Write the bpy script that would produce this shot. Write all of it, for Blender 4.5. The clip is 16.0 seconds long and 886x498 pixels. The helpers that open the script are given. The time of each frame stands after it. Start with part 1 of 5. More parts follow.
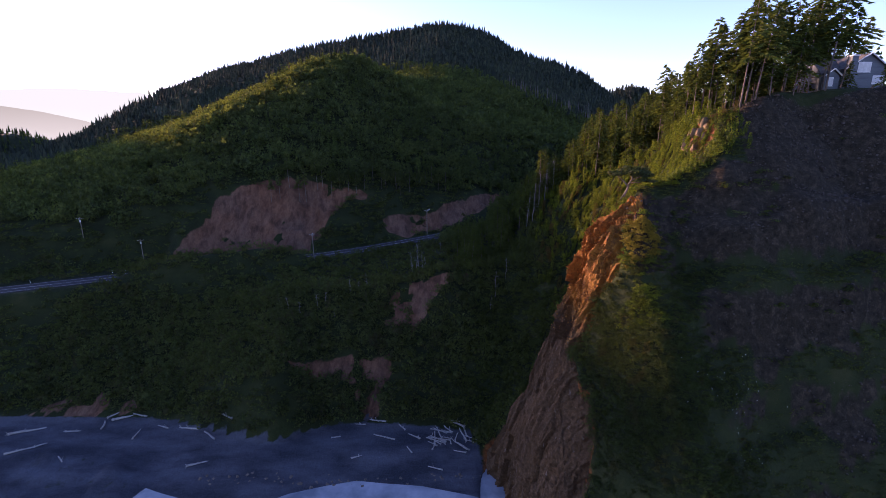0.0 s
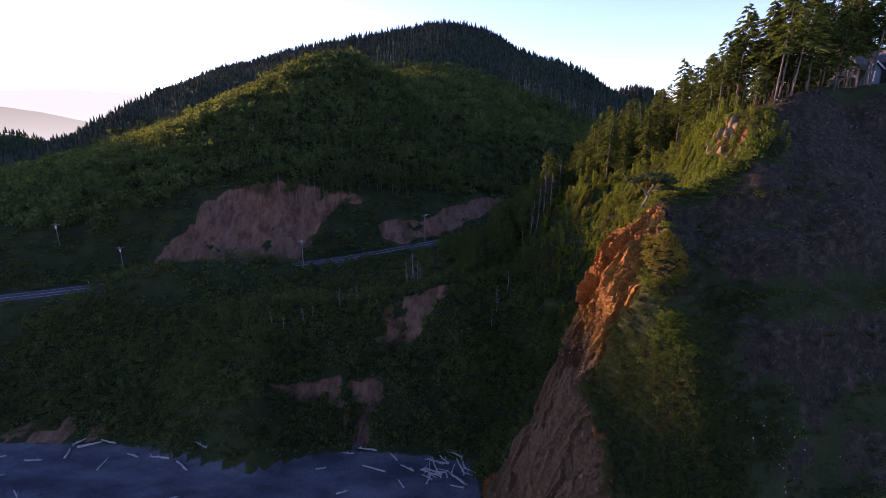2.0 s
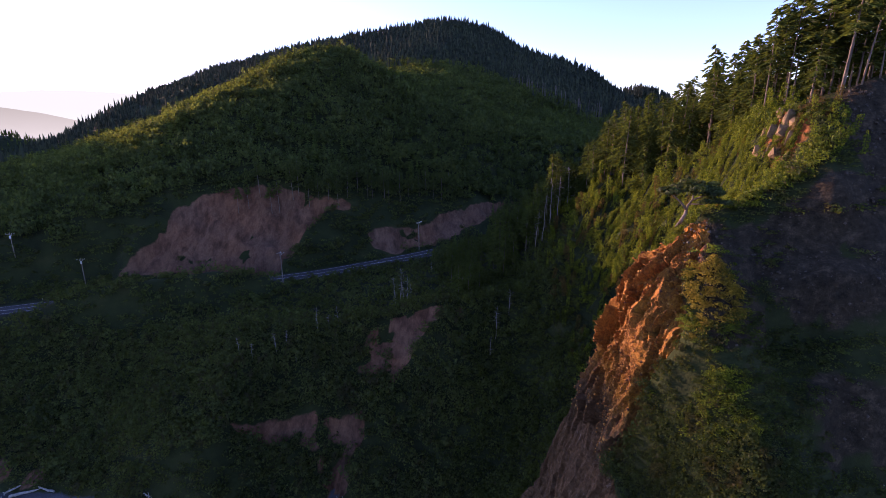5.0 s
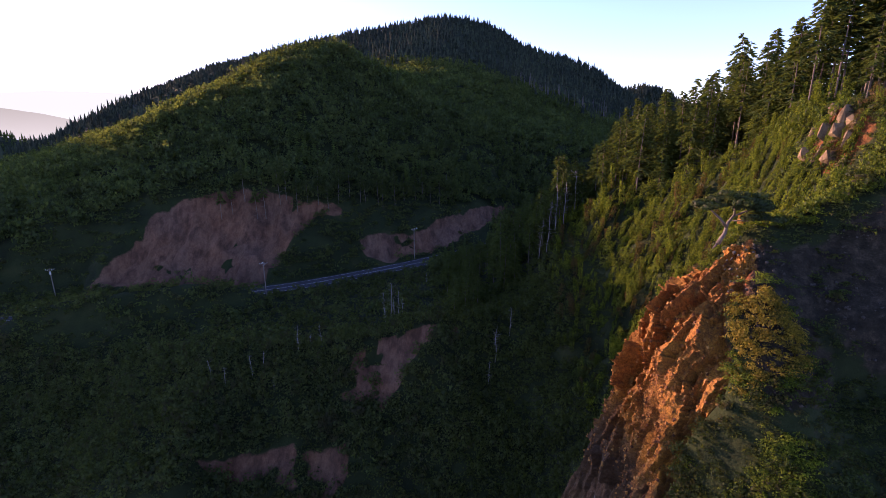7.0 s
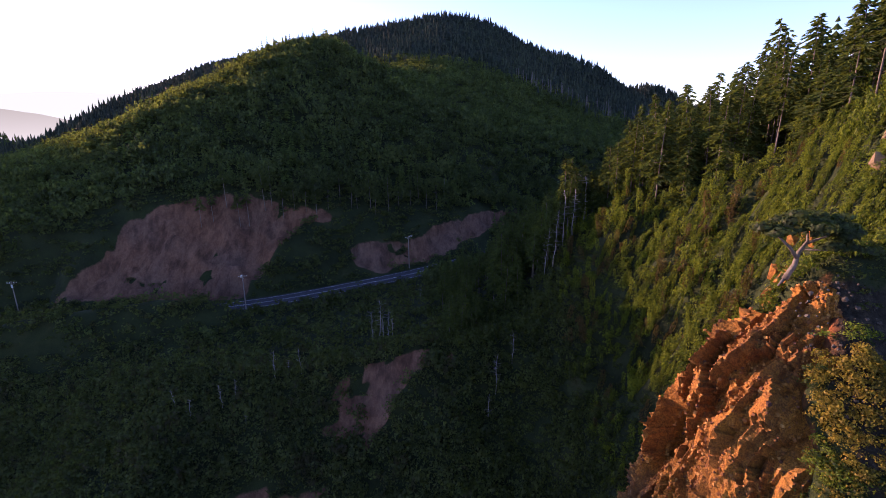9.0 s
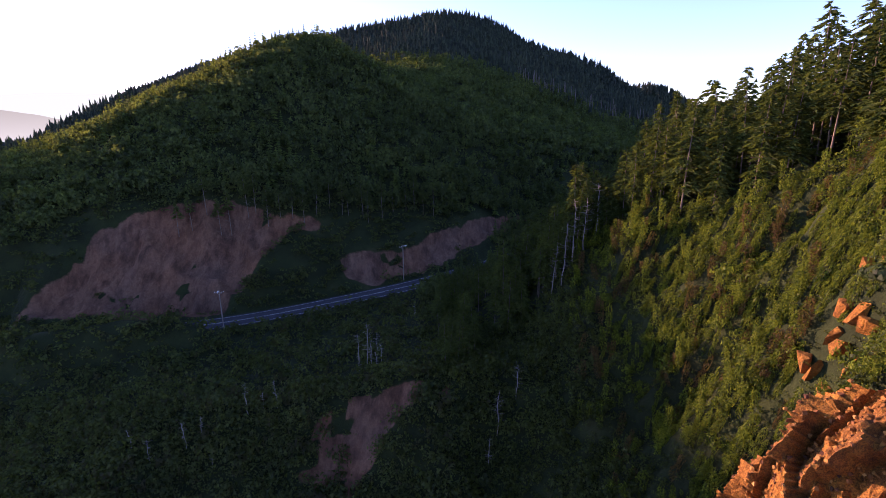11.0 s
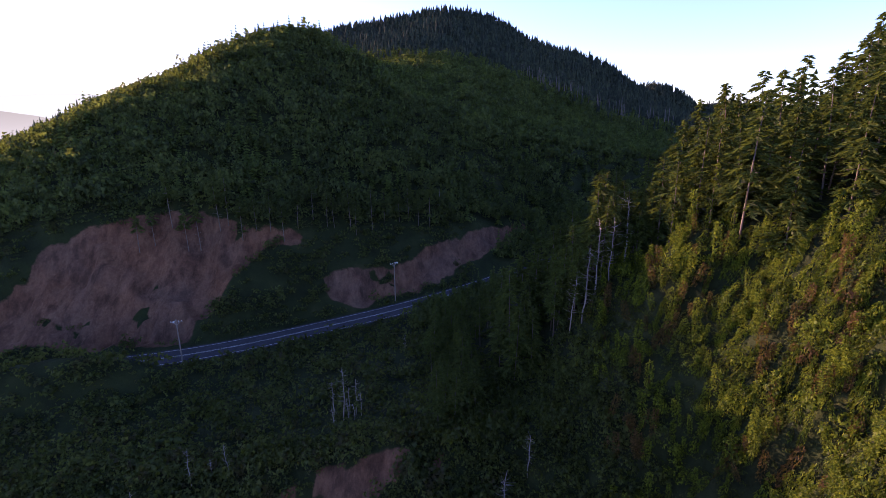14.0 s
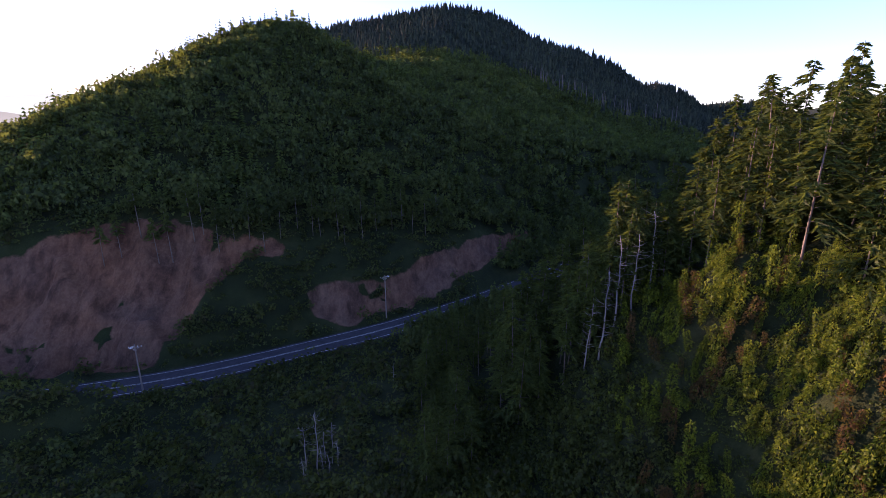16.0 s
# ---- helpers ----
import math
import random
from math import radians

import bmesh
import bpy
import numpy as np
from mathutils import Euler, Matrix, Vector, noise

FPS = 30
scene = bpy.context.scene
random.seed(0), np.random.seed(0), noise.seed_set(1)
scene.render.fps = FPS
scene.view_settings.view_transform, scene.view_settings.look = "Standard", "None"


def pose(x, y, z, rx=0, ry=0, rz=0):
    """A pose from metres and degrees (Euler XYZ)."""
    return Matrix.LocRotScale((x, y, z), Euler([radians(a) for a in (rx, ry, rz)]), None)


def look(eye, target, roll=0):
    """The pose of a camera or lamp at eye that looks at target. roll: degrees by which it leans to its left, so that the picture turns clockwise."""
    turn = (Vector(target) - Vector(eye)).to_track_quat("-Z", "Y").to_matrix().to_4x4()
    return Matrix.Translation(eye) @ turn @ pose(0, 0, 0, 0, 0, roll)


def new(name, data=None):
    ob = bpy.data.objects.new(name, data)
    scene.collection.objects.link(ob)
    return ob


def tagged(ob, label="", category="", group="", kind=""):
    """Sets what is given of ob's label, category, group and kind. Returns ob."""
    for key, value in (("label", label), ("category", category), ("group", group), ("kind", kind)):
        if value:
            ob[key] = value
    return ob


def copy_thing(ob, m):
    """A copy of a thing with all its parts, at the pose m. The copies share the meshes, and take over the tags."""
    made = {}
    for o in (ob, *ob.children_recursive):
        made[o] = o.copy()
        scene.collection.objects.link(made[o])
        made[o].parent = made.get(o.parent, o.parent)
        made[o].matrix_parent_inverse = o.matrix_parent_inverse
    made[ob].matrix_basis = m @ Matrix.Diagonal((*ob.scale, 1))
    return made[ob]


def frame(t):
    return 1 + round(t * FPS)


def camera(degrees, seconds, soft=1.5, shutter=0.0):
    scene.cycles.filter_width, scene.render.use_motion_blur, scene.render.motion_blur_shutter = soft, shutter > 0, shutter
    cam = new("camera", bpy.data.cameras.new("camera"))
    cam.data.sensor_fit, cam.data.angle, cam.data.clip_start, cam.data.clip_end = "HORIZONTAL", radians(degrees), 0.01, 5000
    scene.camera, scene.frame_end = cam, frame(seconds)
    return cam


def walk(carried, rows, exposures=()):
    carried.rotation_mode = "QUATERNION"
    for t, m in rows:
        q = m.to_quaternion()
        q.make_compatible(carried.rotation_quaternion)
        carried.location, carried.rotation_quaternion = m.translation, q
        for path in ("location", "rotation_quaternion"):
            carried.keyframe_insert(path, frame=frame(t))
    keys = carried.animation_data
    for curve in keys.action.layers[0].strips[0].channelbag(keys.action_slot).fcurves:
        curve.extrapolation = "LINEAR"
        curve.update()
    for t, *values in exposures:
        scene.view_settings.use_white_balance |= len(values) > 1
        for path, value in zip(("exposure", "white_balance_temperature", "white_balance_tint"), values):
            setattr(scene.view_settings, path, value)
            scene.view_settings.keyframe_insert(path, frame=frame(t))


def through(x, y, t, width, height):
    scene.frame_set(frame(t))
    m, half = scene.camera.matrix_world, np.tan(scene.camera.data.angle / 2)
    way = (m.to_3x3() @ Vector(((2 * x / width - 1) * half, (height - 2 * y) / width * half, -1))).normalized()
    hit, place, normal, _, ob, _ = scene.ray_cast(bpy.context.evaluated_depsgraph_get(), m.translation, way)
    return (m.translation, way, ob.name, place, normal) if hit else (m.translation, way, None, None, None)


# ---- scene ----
cam = camera(87.6, 16.0, 0.8)
METRES, EYE, TILT, LEAN, TURN = 100.0, 86.0, -14.6, 0.0, 0.0
ROWS = [
    (0.0, 0.0, 0.0, 0.0, 0.0, 0.0, -0.0),
    (0.5, 0.0038, 0.0298, 0.0081, 0.08, 0.01, -0.0),
    (1.0, 0.0085, 0.0598, 0.0155, 0.18, 0.03, -0.01),
    (1.5, 0.013, 0.0897, 0.0231, 0.26, 0.04, -0.03),
    (2.0, 0.0178, 0.1196, 0.0304, 0.34, 0.07, -0.05),
    (2.5, 0.0221, 0.149, 0.0377, 0.39, 0.08, -0.04),
    (3.0, 0.0267, 0.1785, 0.045, 0.44, 0.1, -0.06),
    (3.5, 0.0306, 0.2077, 0.0512, 0.48, 0.11, -0.06),
    (4.0, 0.0351, 0.2369, 0.0573, 0.54, 0.13, -0.07),
    (6.5, 0.0592, 0.3849, 0.0937, 0.85, 0.14, -0.07),
    (7.0, 0.0634, 0.415, 0.1018, 0.92, 0.15, -0.07),
    (7.5, 0.0673, 0.4458, 0.1099, 0.95, 0.16, -0.05),
    (8.0, 0.0709, 0.4771, 0.1179, 1.0, 0.17, -0.03),
    (8.5, 0.0742, 0.5082, 0.1265, 1.04, 0.16, -0.04),
    (9.0, 0.0774, 0.5393, 0.1352, 1.07, 0.16, -0.03),
    (11.5, 0.0903, 0.688, 0.1775, 1.23, 0.19, 0.05),
    (12.0, 0.0922, 0.7173, 0.1855, 1.28, 0.22, 0.03),
    (12.5, 0.094, 0.7472, 0.194, 1.3, 0.22, 0.05),
    (13.0, 0.0957, 0.7773, 0.2026, 1.34, 0.21, 0.06),
    (13.5, 0.0974, 0.8074, 0.211, 1.38, 0.21, 0.06),
    (14.0, 0.0998, 0.8381, 0.2194, 1.43, 0.21, 0.07),
    (14.5, 0.1024, 0.8689, 0.2271, 1.46, 0.23, 0.07),
    (15.0, 0.1053, 0.8995, 0.235, 1.5, 0.23, 0.06),
    (15.5, 0.1082, 0.9302, 0.243, 1.53, 0.25, 0.04),
    (16.0, 0.1112, 0.9608, 0.2508, 1.56, 0.26, 0.03),
]
walk(cam, [(t, pose(0, 0, EYE, TILT, LEAN, TURN) @ pose(METRES * x, METRES * y, METRES * z, 90 + pitch, roll, yaw)) for t, x, y, z, yaw, pitch, roll in ROWS], [(0.0, 1.72, 5500, 53), (16.0, 1.84, 5350, 53)])

# ---- light: a low sun ahead on the left, just clear of the ridge, and the evening sky ----
SUN_UP, SUN_LEFT = 9.2, 58.0
world = bpy.data.worlds.new("sky")
scene.world = world
world.use_nodes = True
sky = world.node_tree.nodes.new("ShaderNodeTexSky")
sky.sky_type, sky.sun_disc = "NISHITA", False
sky.sun_elevation, sky.sun_rotation = radians(SUN_UP), radians(-SUN_LEFT)
sky.air_density, sky.dust_density, sky.ozone_density = 1.0, 0.45, 1.75
back = world.node_tree.nodes["Background"]
back.inputs["Strength"].default_value = 0.127
world.node_tree.links.new(sky.outputs[0], back.inputs["Color"])

sun = new("sun", bpy.data.lights.new("sun", "SUN"))
sun.data.energy, sun.data.angle, sun.data.color = 5.0, radians(0.6), (1.0, 0.62, 0.27)
toward = Vector((-math.sin(radians(SUN_LEFT)) * math.cos(radians(SUN_UP)), math.cos(radians(SUN_LEFT)) * math.cos(radians(SUN_UP)), math.sin(radians(SUN_UP))))
sun.matrix_world = look(toward * 1500, (0, 0, 0))

# ---- shape of the land: metres, sea level at z = 0 ----
def lattice(ix, iy, iz, seed):
    """Pseudo-random numbers 0..1 on whole-number lattice points."""
    n = (ix.astype(np.int64) * 374761393 + iy.astype(np.int64) * 668265263 + iz.astype(np.int64) * 2147483647 + seed * 974711) & 0xFFFFFFFF
    n = ((n ^ (n >> 13)) * 1274126177) & 0xFFFFFFFF
    n = ((n ^ (n >> 16)) * 2246822519) & 0xFFFFFFFF
    return ((n ^ (n >> 15)) & 0xFFFFFF) / float(0xFFFFFF)


def vnoise(x, y, z=0.0, seed=0):
    """Smooth value noise, -1..1."""
    x, y, z = np.broadcast_arrays(np.asarray(x, float), np.asarray(y, float), np.asarray(z, float))
    fx, fy, fz = np.floor(x), np.floor(y), np.floor(z)
    ux, uy, uz = [(a * a * a * (a * (a * 6 - 15) + 10)) for a in (x - fx, y - fy, z - fz)]
    total = 0.0
    for i in (0, 1):
        for j in (0, 1):
            for k in (0, 1):
                w = (ux if i else 1 - ux) * (uy if j else 1 - uy) * (uz if k else 1 - uz)
                total = total + w * lattice(fx + i, fy + j, fz + k, seed)
    return 2 * total - 1


def fbm(x, y, z=0.0, octaves=4, seed=0):
    total, amp = 0.0, 0.5
    for o in range(octaves):
        f = 2.0 ** o
        total = total + amp * vnoise(np.asarray(x) * f, np.asarray(y) * f, np.asarray(z) * f, seed + o)
        amp *= 0.5
    return total


def ease(a, b, v):
    t = np.clip((v - a) / (b - a), 0, 1)
    return t * t * (3 - 2 * t)


def smin(a, b, k):
    h = np.clip(0.5 + 0.5 * (b - a) / k, 0, 1)
    return b + (a - b) * h - k * h * (1 - h)


def smax(a, b, k):
    return -smin(-a, -b, k)


def inside(x, y, poly):
    """Signed distance to a plan polygon: positive inside."""
    px, py = np.array(poly, float).T
    best, odd = np.full(np.shape(x), 1e9), np.zeros(np.shape(x), bool)
    for i in range(len(px)):
        ax, ay, bx, by = px[i - 1], py[i - 1], px[i], py[i]
        dx, dy = bx - ax, by - ay
        t = np.clip(((x - ax) * dx + (y - ay) * dy) / (dx * dx + dy * dy), 0, 1)
        best = np.minimum(best, np.hypot(x - ax - t * dx, y - ay - t * dy))
        cross = (ay > y) != (by > y)
        odd ^= cross & (x < (bx - ax) * (y - ay) / ((by - ay) if by != ay else 1e-9) + ax)
    return np.where(odd, best, -best)


# the coast road's centre line: x, y, z
ROAD = [(-330, 92, 30), (-215, 127, 31), (-155, 152, 31.5), (-120, 167, 32), (-95, 176, 33), (-67, 183, 33.8), (-52, 187, 34.4),
        (-38, 193, 35), (-24, 199.5, 36), (-10, 206, 37), (5, 215, 38), (24, 230, 39), (48, 252, 40), (90, 285, 42), (150, 330, 46)]
ROAD_X, ROAD_Y, ROAD_Z = np.array(ROAD, float).T


def road_y(x):
    return np.interp(x, ROAD_X, ROAD_Y)


def road_z(x):
    return np.interp(x, ROAD_X, ROAD_Z)


# lines along the slope, each as knots over x
KX = [-400, -200, -131, -100, -80, -61, -47, -38, -22, -5, 10, 30]
FOOT_Y = [128, 124, 120, 121, 119, 113, 110, 115, 119, 117, 113, 112]
KNEE_Y = [142, 138, 135, 134, 131, 118, 116, 123, 128, 127, 124, 122]
KNEE_Z = [13, 12, 11, 10, 11, 18, 19, 13, 14, 16, 18, 20]
LIP_Y = [145, 146, 147, 152, 152, 149, 148, 148, 147, 146, 145, 144]
LIP_Z = [22, 24, 25, 27, 29, 31, 32, 32, 34, 38, 41, 43]
HX = [-900, -500, -420, -330, -260, -200, -165, -146, -120, -99, -82, -63, -47, -36, -15, 5, 30, 60, 120, 200, 300, 500, 900]
CUT_Z = [34, 36, 37, 38, 40, 42, 45, 48, 57, 62, 62, 62, 61, 60, 58, 57, 55, 54, 52, 50, 50, 50, 50]
CREST_Z = [34, 36, 38, 44, 58, 73, 85, 93, 105, 113, 121, 124, 121, 115, 101, 94, 86, 78, 68, 60, 56, 55, 55]
BACK_Z = [36, 38, 42, 52, 66, 80, 92, 98, 104, 110, 116, 120, 123, 125, 127, 126, 120, 108, 84, 62, 56, 55, 55]
UPPER_Z = [40, 42, 66, 104, 128, 140, 144, 147, 150, 153, 155, 157, 159, 160, 160, 160, 156, 150, 124, 94, 64, 56, 55]
TOP_X = [-900, -500, -430, -395, -365, -289, -200, -130, -60, -20, 8, 30, 56, 90, 120, 146, 189, 237, 300, 400, 900]
TOP_Z = [40, 46, 78, 108, 134, 159, 181, 193, 206, 211, 212, 210, 204, 184, 175, 168, 150, 121, 90, 60, 50]


def mainland(x, y):
    ry, rz = road_y(x), road_z(x)
    lines = [(np.interp(x, KX, FOOT_Y) - 26, -0.6 + 0 * x), (np.interp(x, KX, FOOT_Y), 2.6 + 0 * x),
             (np.interp(x, KX, KNEE_Y), np.interp(x, KX, KNEE_Z)), (np.interp(x, KX, LIP_Y), np.interp(x, KX, LIP_Z)),
             (ry - 7.0, rz - 0.5), (ry + 6.5, rz - 0.1), (ry + 7.2 + np.interp(x, [-330, -135, -118, -108], [17, 17, 14, 0]), rz - 0.3), (ry + 36, np.interp(x, HX, CUT_Z)),
             (0.5 * (ry + 36 + 300 + 0.6 * np.maximum(ry - 230, 0)), np.interp(x, HX, CUT_Z) + np.interp(x, [-160, -118, -85, -60], [0.65, 0.68, 0.63, 0.56]) * (np.interp(x, HX, CREST_Z) - np.interp(x, HX, CUT_Z))),
             (300 + 0.6 * np.maximum(ry - 230, 0), np.interp(x, HX, CREST_Z)), (420 + 0 * x, np.interp(x, HX, BACK_Z)),
             (520 + 0 * x, np.interp(x, HX, UPPER_Z)), (650 + 0 * x, np.interp(x, TOP_X, TOP_Z)), (820 + 0 * x, np.interp(x, TOP_X, TOP_Z) * 0.8),
             (1200 + 0 * x, 45 + 0 * x)]
    z = np.where(y < lines[0][0], np.maximum(-0.6 - 0.09 * (lines[0][0] - y), -9), 45.0)
    for (ya, za), (yb, zb) in zip(lines[:-1], lines[1:]):
        t = (y - ya) / np.maximum(yb - ya, 0.5)
        z = np.where((t >= 0) & (t < 1), za + (zb - za) * t, z)
    return z


WEST_NOSE = [(-60, -14), (9, -4), (11.8, 1), (13.8, 11), (16, 25.5), (19, 33.5), (22.5, 40.5), (25.5, 47), (27.2, 52), (28.2, 57.5), (28.9, 61.5), (30, 64.6), (33.5, 69), (37.4, 73.3), (42, 74.5), (50, 78), (55, 80), (57.5, 84), (60, 87.5), (79, 92), (100, 94), (200, 99), (500, 110)]
WEST_BAY = [(-60, 0), (8, 2), (14, 8), (24, 20), (34, 33), (42, 44), (47, 54), (50, 61), (53, 69), (55, 74.5), (57.2, 80), (59, 86), (61.5, 88.2), (70, 91), (79, 93), (100, 95), (200, 99), (500, 110)]
WEST_MID = [(-60, 10), (5, 16), (18, 28), (30, 37), (40, 46), (44, 53), (48, 60), (52, 67), (56, 73), (60, 78.5), (66, 83), (76, 87), (100, 91), (200, 97), (500, 108)]
WEST_SLOPE = [(-60, 20), (-5, 29), (10, 37), (22, 43), (31, 49), (36, 54), (42, 60), (49, 67), (55, 73), (64, 78.5), (76, 84), (100, 89), (200, 96), (500, 106)]
SOUTH_A = [(-20, 26), (12, 36), (21, 52), (27, 56.5), (31, 62), (33, 65.5), (36, 69.5), (39, 71), (41, 70.5), (45, 67), (49, 68), (53, 72), (57, 75.5), (68, 75), (76, 71), (84, 66), (100, 70), (150, 76), (400, 82)]
SOUTH_LOW = [(0, 1.3), (24, 1.15), (31, 1.02), (38, 1.05), (42, 1.12), (46, 1.1), (50, 1.3), (57, 1.8), (68, 1.8), (82, 1.6), (100, 1.55), (200, 1.3)]
SOUTH_HIGH = [(0, 1.3), (27, 1.2), (40, 1.15), (46, 1.05), (57, 0.97), (68, 0.97), (80, 1.2), (100, 1.4), (200, 1.3)]


def spur(x, y):
    nose, bay, mid, slope = [np.interp(x, *np.array(k, float).T) for k in (WEST_NOSE, WEST_BAY, WEST_MID, WEST_SLOPE)]
    # a hollow in the nose's lit side, south of its rib
    hollow = np.interp(x - 2.8 * np.exp(-((y - 90) / 4.5) ** 2), *np.array(WEST_NOSE, float).T)
    nose = np.minimum(nose, hollow)
    west = nose + (bay - nose) * ease(95.5, 107, y)
    west = west + (mid - west) * ease(114, 134, y)
    west = west + (slope - west) * ease(127, 147, y)
    base, low, high = [np.interp(x, *np.array(k, float).T) for k in (SOUTH_A, SOUTH_LOW, SOUTH_HIGH)]
    south = base + np.where(y < 90, low, high) * (y - 90)
    south = np.where(south < 25, 25 + (south - 25) * 1.6, south)
    north = np.interp(x, [0, 60, 120, 400], [58, 84, 92, 98]) - 0.75 * (y - np.interp(x, [0, 60, 150, 400], [166, 168, 180, 200]))
    return smin(smin(west, south, 1.5), np.maximum(north, 25), 8.0)


def far_hills(x, y):
    z = 0 * x
    # the first hill is unseen, added so its shade ends on the low rock
    for cx, cy, h, wx, wy, turn in ((-725, 566, 193, 125, 130, 0.0), (-665, 725, 82, 120, 90, 0.0), (-560, 780, 72, 200, 120, 0.2), (-2000, 2500, 120, 900, 300, 0.1),
                                    (575, 1500, 204, 200, 220, 0.0), (820, 1560, 162, 420, 240, 0.0), (1600, 1800, 190, 700, 400, 0.0), (700, 500, 120, 260, 300, 0)):
        dx, dy = x - cx, y - cy
        u, v = dx * math.cos(turn) + dy * math.sin(turn), dy * math.cos(turn) - dx * math.sin(turn)
        z = np.maximum(z, h * np.exp(-((u / wx) ** 2 + (v / wy) ** 2)))
    return z


# bare ground, as polygons in plan
BIG_SLIDE = [(-112, 182), (-105, 192), (-100, 203), (-89, 213), (-80, 217), (-66, 221), (-50, 221), (-37, 224), (-36, 221.5), (-46, 218), (-50, 211), (-53, 204), (-57, 198), (-58, 192.5), (-72, 190.5), (-87, 188)]
ROAD_CUT = [(-28, 216), (-22, 219), (-7, 228), (10, 245), (22, 256), (43, 275), (36, 262), (20, 243), (5, 226.5), (-5, 219), (-16, 211.5), (-26, 210.5)]
LOW_SLIDE = [(-21, 144), (-8, 146.8), (9, 146.2), (8, 143.8), (0, 141.8), (-5, 138), (-9, 134.5), (-14, 135), (-20, 138)]
SEA_CLIFF = [(-45, 122), (-39, 128), (-25, 130.5), (-16, 131.5), (-14.5, 127), (-18, 124), (-20, 119), (-24, 119), (-26, 124.5), (-31, 125), (-40, 122), (-43, 118)]

SHORE_BANK = [(-127, 120), (-114, 126), (-98, 126), (-92, 123), (-100, 119), (-112, 120)]
ROCK_SHELF = [(-135, 104), (-118, 107), (-100, 107), (-84, 104), (-77, 98), (-74, 88), (-90, 84), (-125, 86)]


# beds of harder rock stand as low cliffs in the seaward face, with ledges between them
BAND_A = [0, 34, 40, 43, 51, 54.5, 62, 65, 75, 78, 120]
BAND_B = [0, 34, 37, 44, 49, 58.5, 61, 69, 73.5, 78, 120]


def height(x, y):
    x, y = np.asarray(x, float), np.asarray(y, float)
    wx, wy = x + 2.0 * fbm(x / 22, y / 22, 3.1, 2, 11), y + 2.0 * fbm(x / 22, y / 22, 7.7, 2, 12)
    m = mainland(wx, wy)
    s = spur(wx, wy)
    z = smax(smax(m, s, 3.0), np.where(far_hills(x, y) > 20, far_hills(x, y), -20), 10.0)
    # a brushy hump on the seaward side of the road
    z = z + 9.0 * np.exp(-((x + 86) / 33) ** 6 - ((y - road_y(x) + 13) / 6.5) ** 2)
    land = ease(1.5, 6, z)
    off_road = ease(5, 14, np.abs(y - road_y(x)) * 0.86)
    rough = fbm(x / 60, y / 60, 0, 4, 3) * np.interp(y, [200, 320, 600], [1.2, 4, 4]) + fbm(x / 9, y / 9, 0, 3, 5) * 1.4
    z = z + rough * land * off_road
    # ribs and hollows run down the green slope
    ribs = ease(24, 34, x) * ease(66, 58, x) * ease(103, 109, y) * ease(160, 148, y)
    z = z + ribs * (2.4 - 8.0 * np.abs(fbm((y + 0.25 * x) / 5.5, x / 45, 0, 3, 27)))
    # a green buttress below the wood's edge
    z = z + 7.5 * np.exp(-((x - 43.5) / 6) ** 2 - ((y - 153.5) / 6.5) ** 2) + 2.5 * np.exp(-((x - 56) / 6) ** 2 - ((y - 138) / 8) ** 2)
    # a shoulder under the bare-stemmed group at the wood's edge
    z = z + 8.0 * np.exp(-((x - 34) / 7) ** 2 - ((y - 162) / 7) ** 2)
    # a swell under the ochre scrub, beside the red rock
    z = z + 1.8 * np.exp(-((x - 37.8) / 2.8) ** 2 - ((y - 84.5) / 3.4) ** 2)
    # stepped bands of rock on the seaward face, and gullies down the slides
    face = ease(38, 50, x) * (1 - ease(89, 96, y)) * ease(20, 40, z)
    bend = 5.0 * fbm(x / 26, y / 40, 0, 2, 21) - 0.07 * (x - 60)
    z = z + face * (np.interp(z + bend, BAND_A, BAND_B) - z - bend + 2.0 * fbm(x / 14, z / 10, 0, 3, 22))
    for poly, depth in ((BIG_SLIDE, 2.4), (ROAD_CUT, 1.6), (LOW_SLIDE, 2.0), (SEA_CLIFF, 1.2)):
        d = ease(-1, 3, inside(x, y, poly) + 1.8 * fbm(x / 5, y / 5, 0, 3, 33))
        z = z - d * depth * (0.5 + 3.4 * np.abs(fbm((x + 0.35 * y) / 7, (y - 0.35 * x) / 26, 0, 4, 31)) + 0.8 * fbm(x / 3, y / 3, 0, 2, 35))
    shelf = ease(-3, 4, inside(x, y, ROCK_SHELF))
    z = z + shelf * (1.1 + 1.3 * np.abs(fbm(x / 5, y / 9, 0, 3, 81)) * 2)
    # the road bed
    bed = ease(9.5, 5.2, np.abs(y - road_y(x)) * 0.86)
    flat = (x > -330) & (x < 150)
    z = np.where(flat, z + (road_z(x) - 0.25 - z) * bed, z)
    return z

# ---- materials ----
def material(name):
    m = bpy.data.materials.new(name)
    m.use_nodes = True
    t = m.node_tree
    t.nodes.clear()
    out = t.nodes.new("ShaderNodeOutputMaterial")
    return m, t, out


def node(t, kind, **values):
    n = t.nodes.new(kind)
    for k, v in values.items():
        if k in n.inputs:
            n.inputs[k].default_value = v
    return n


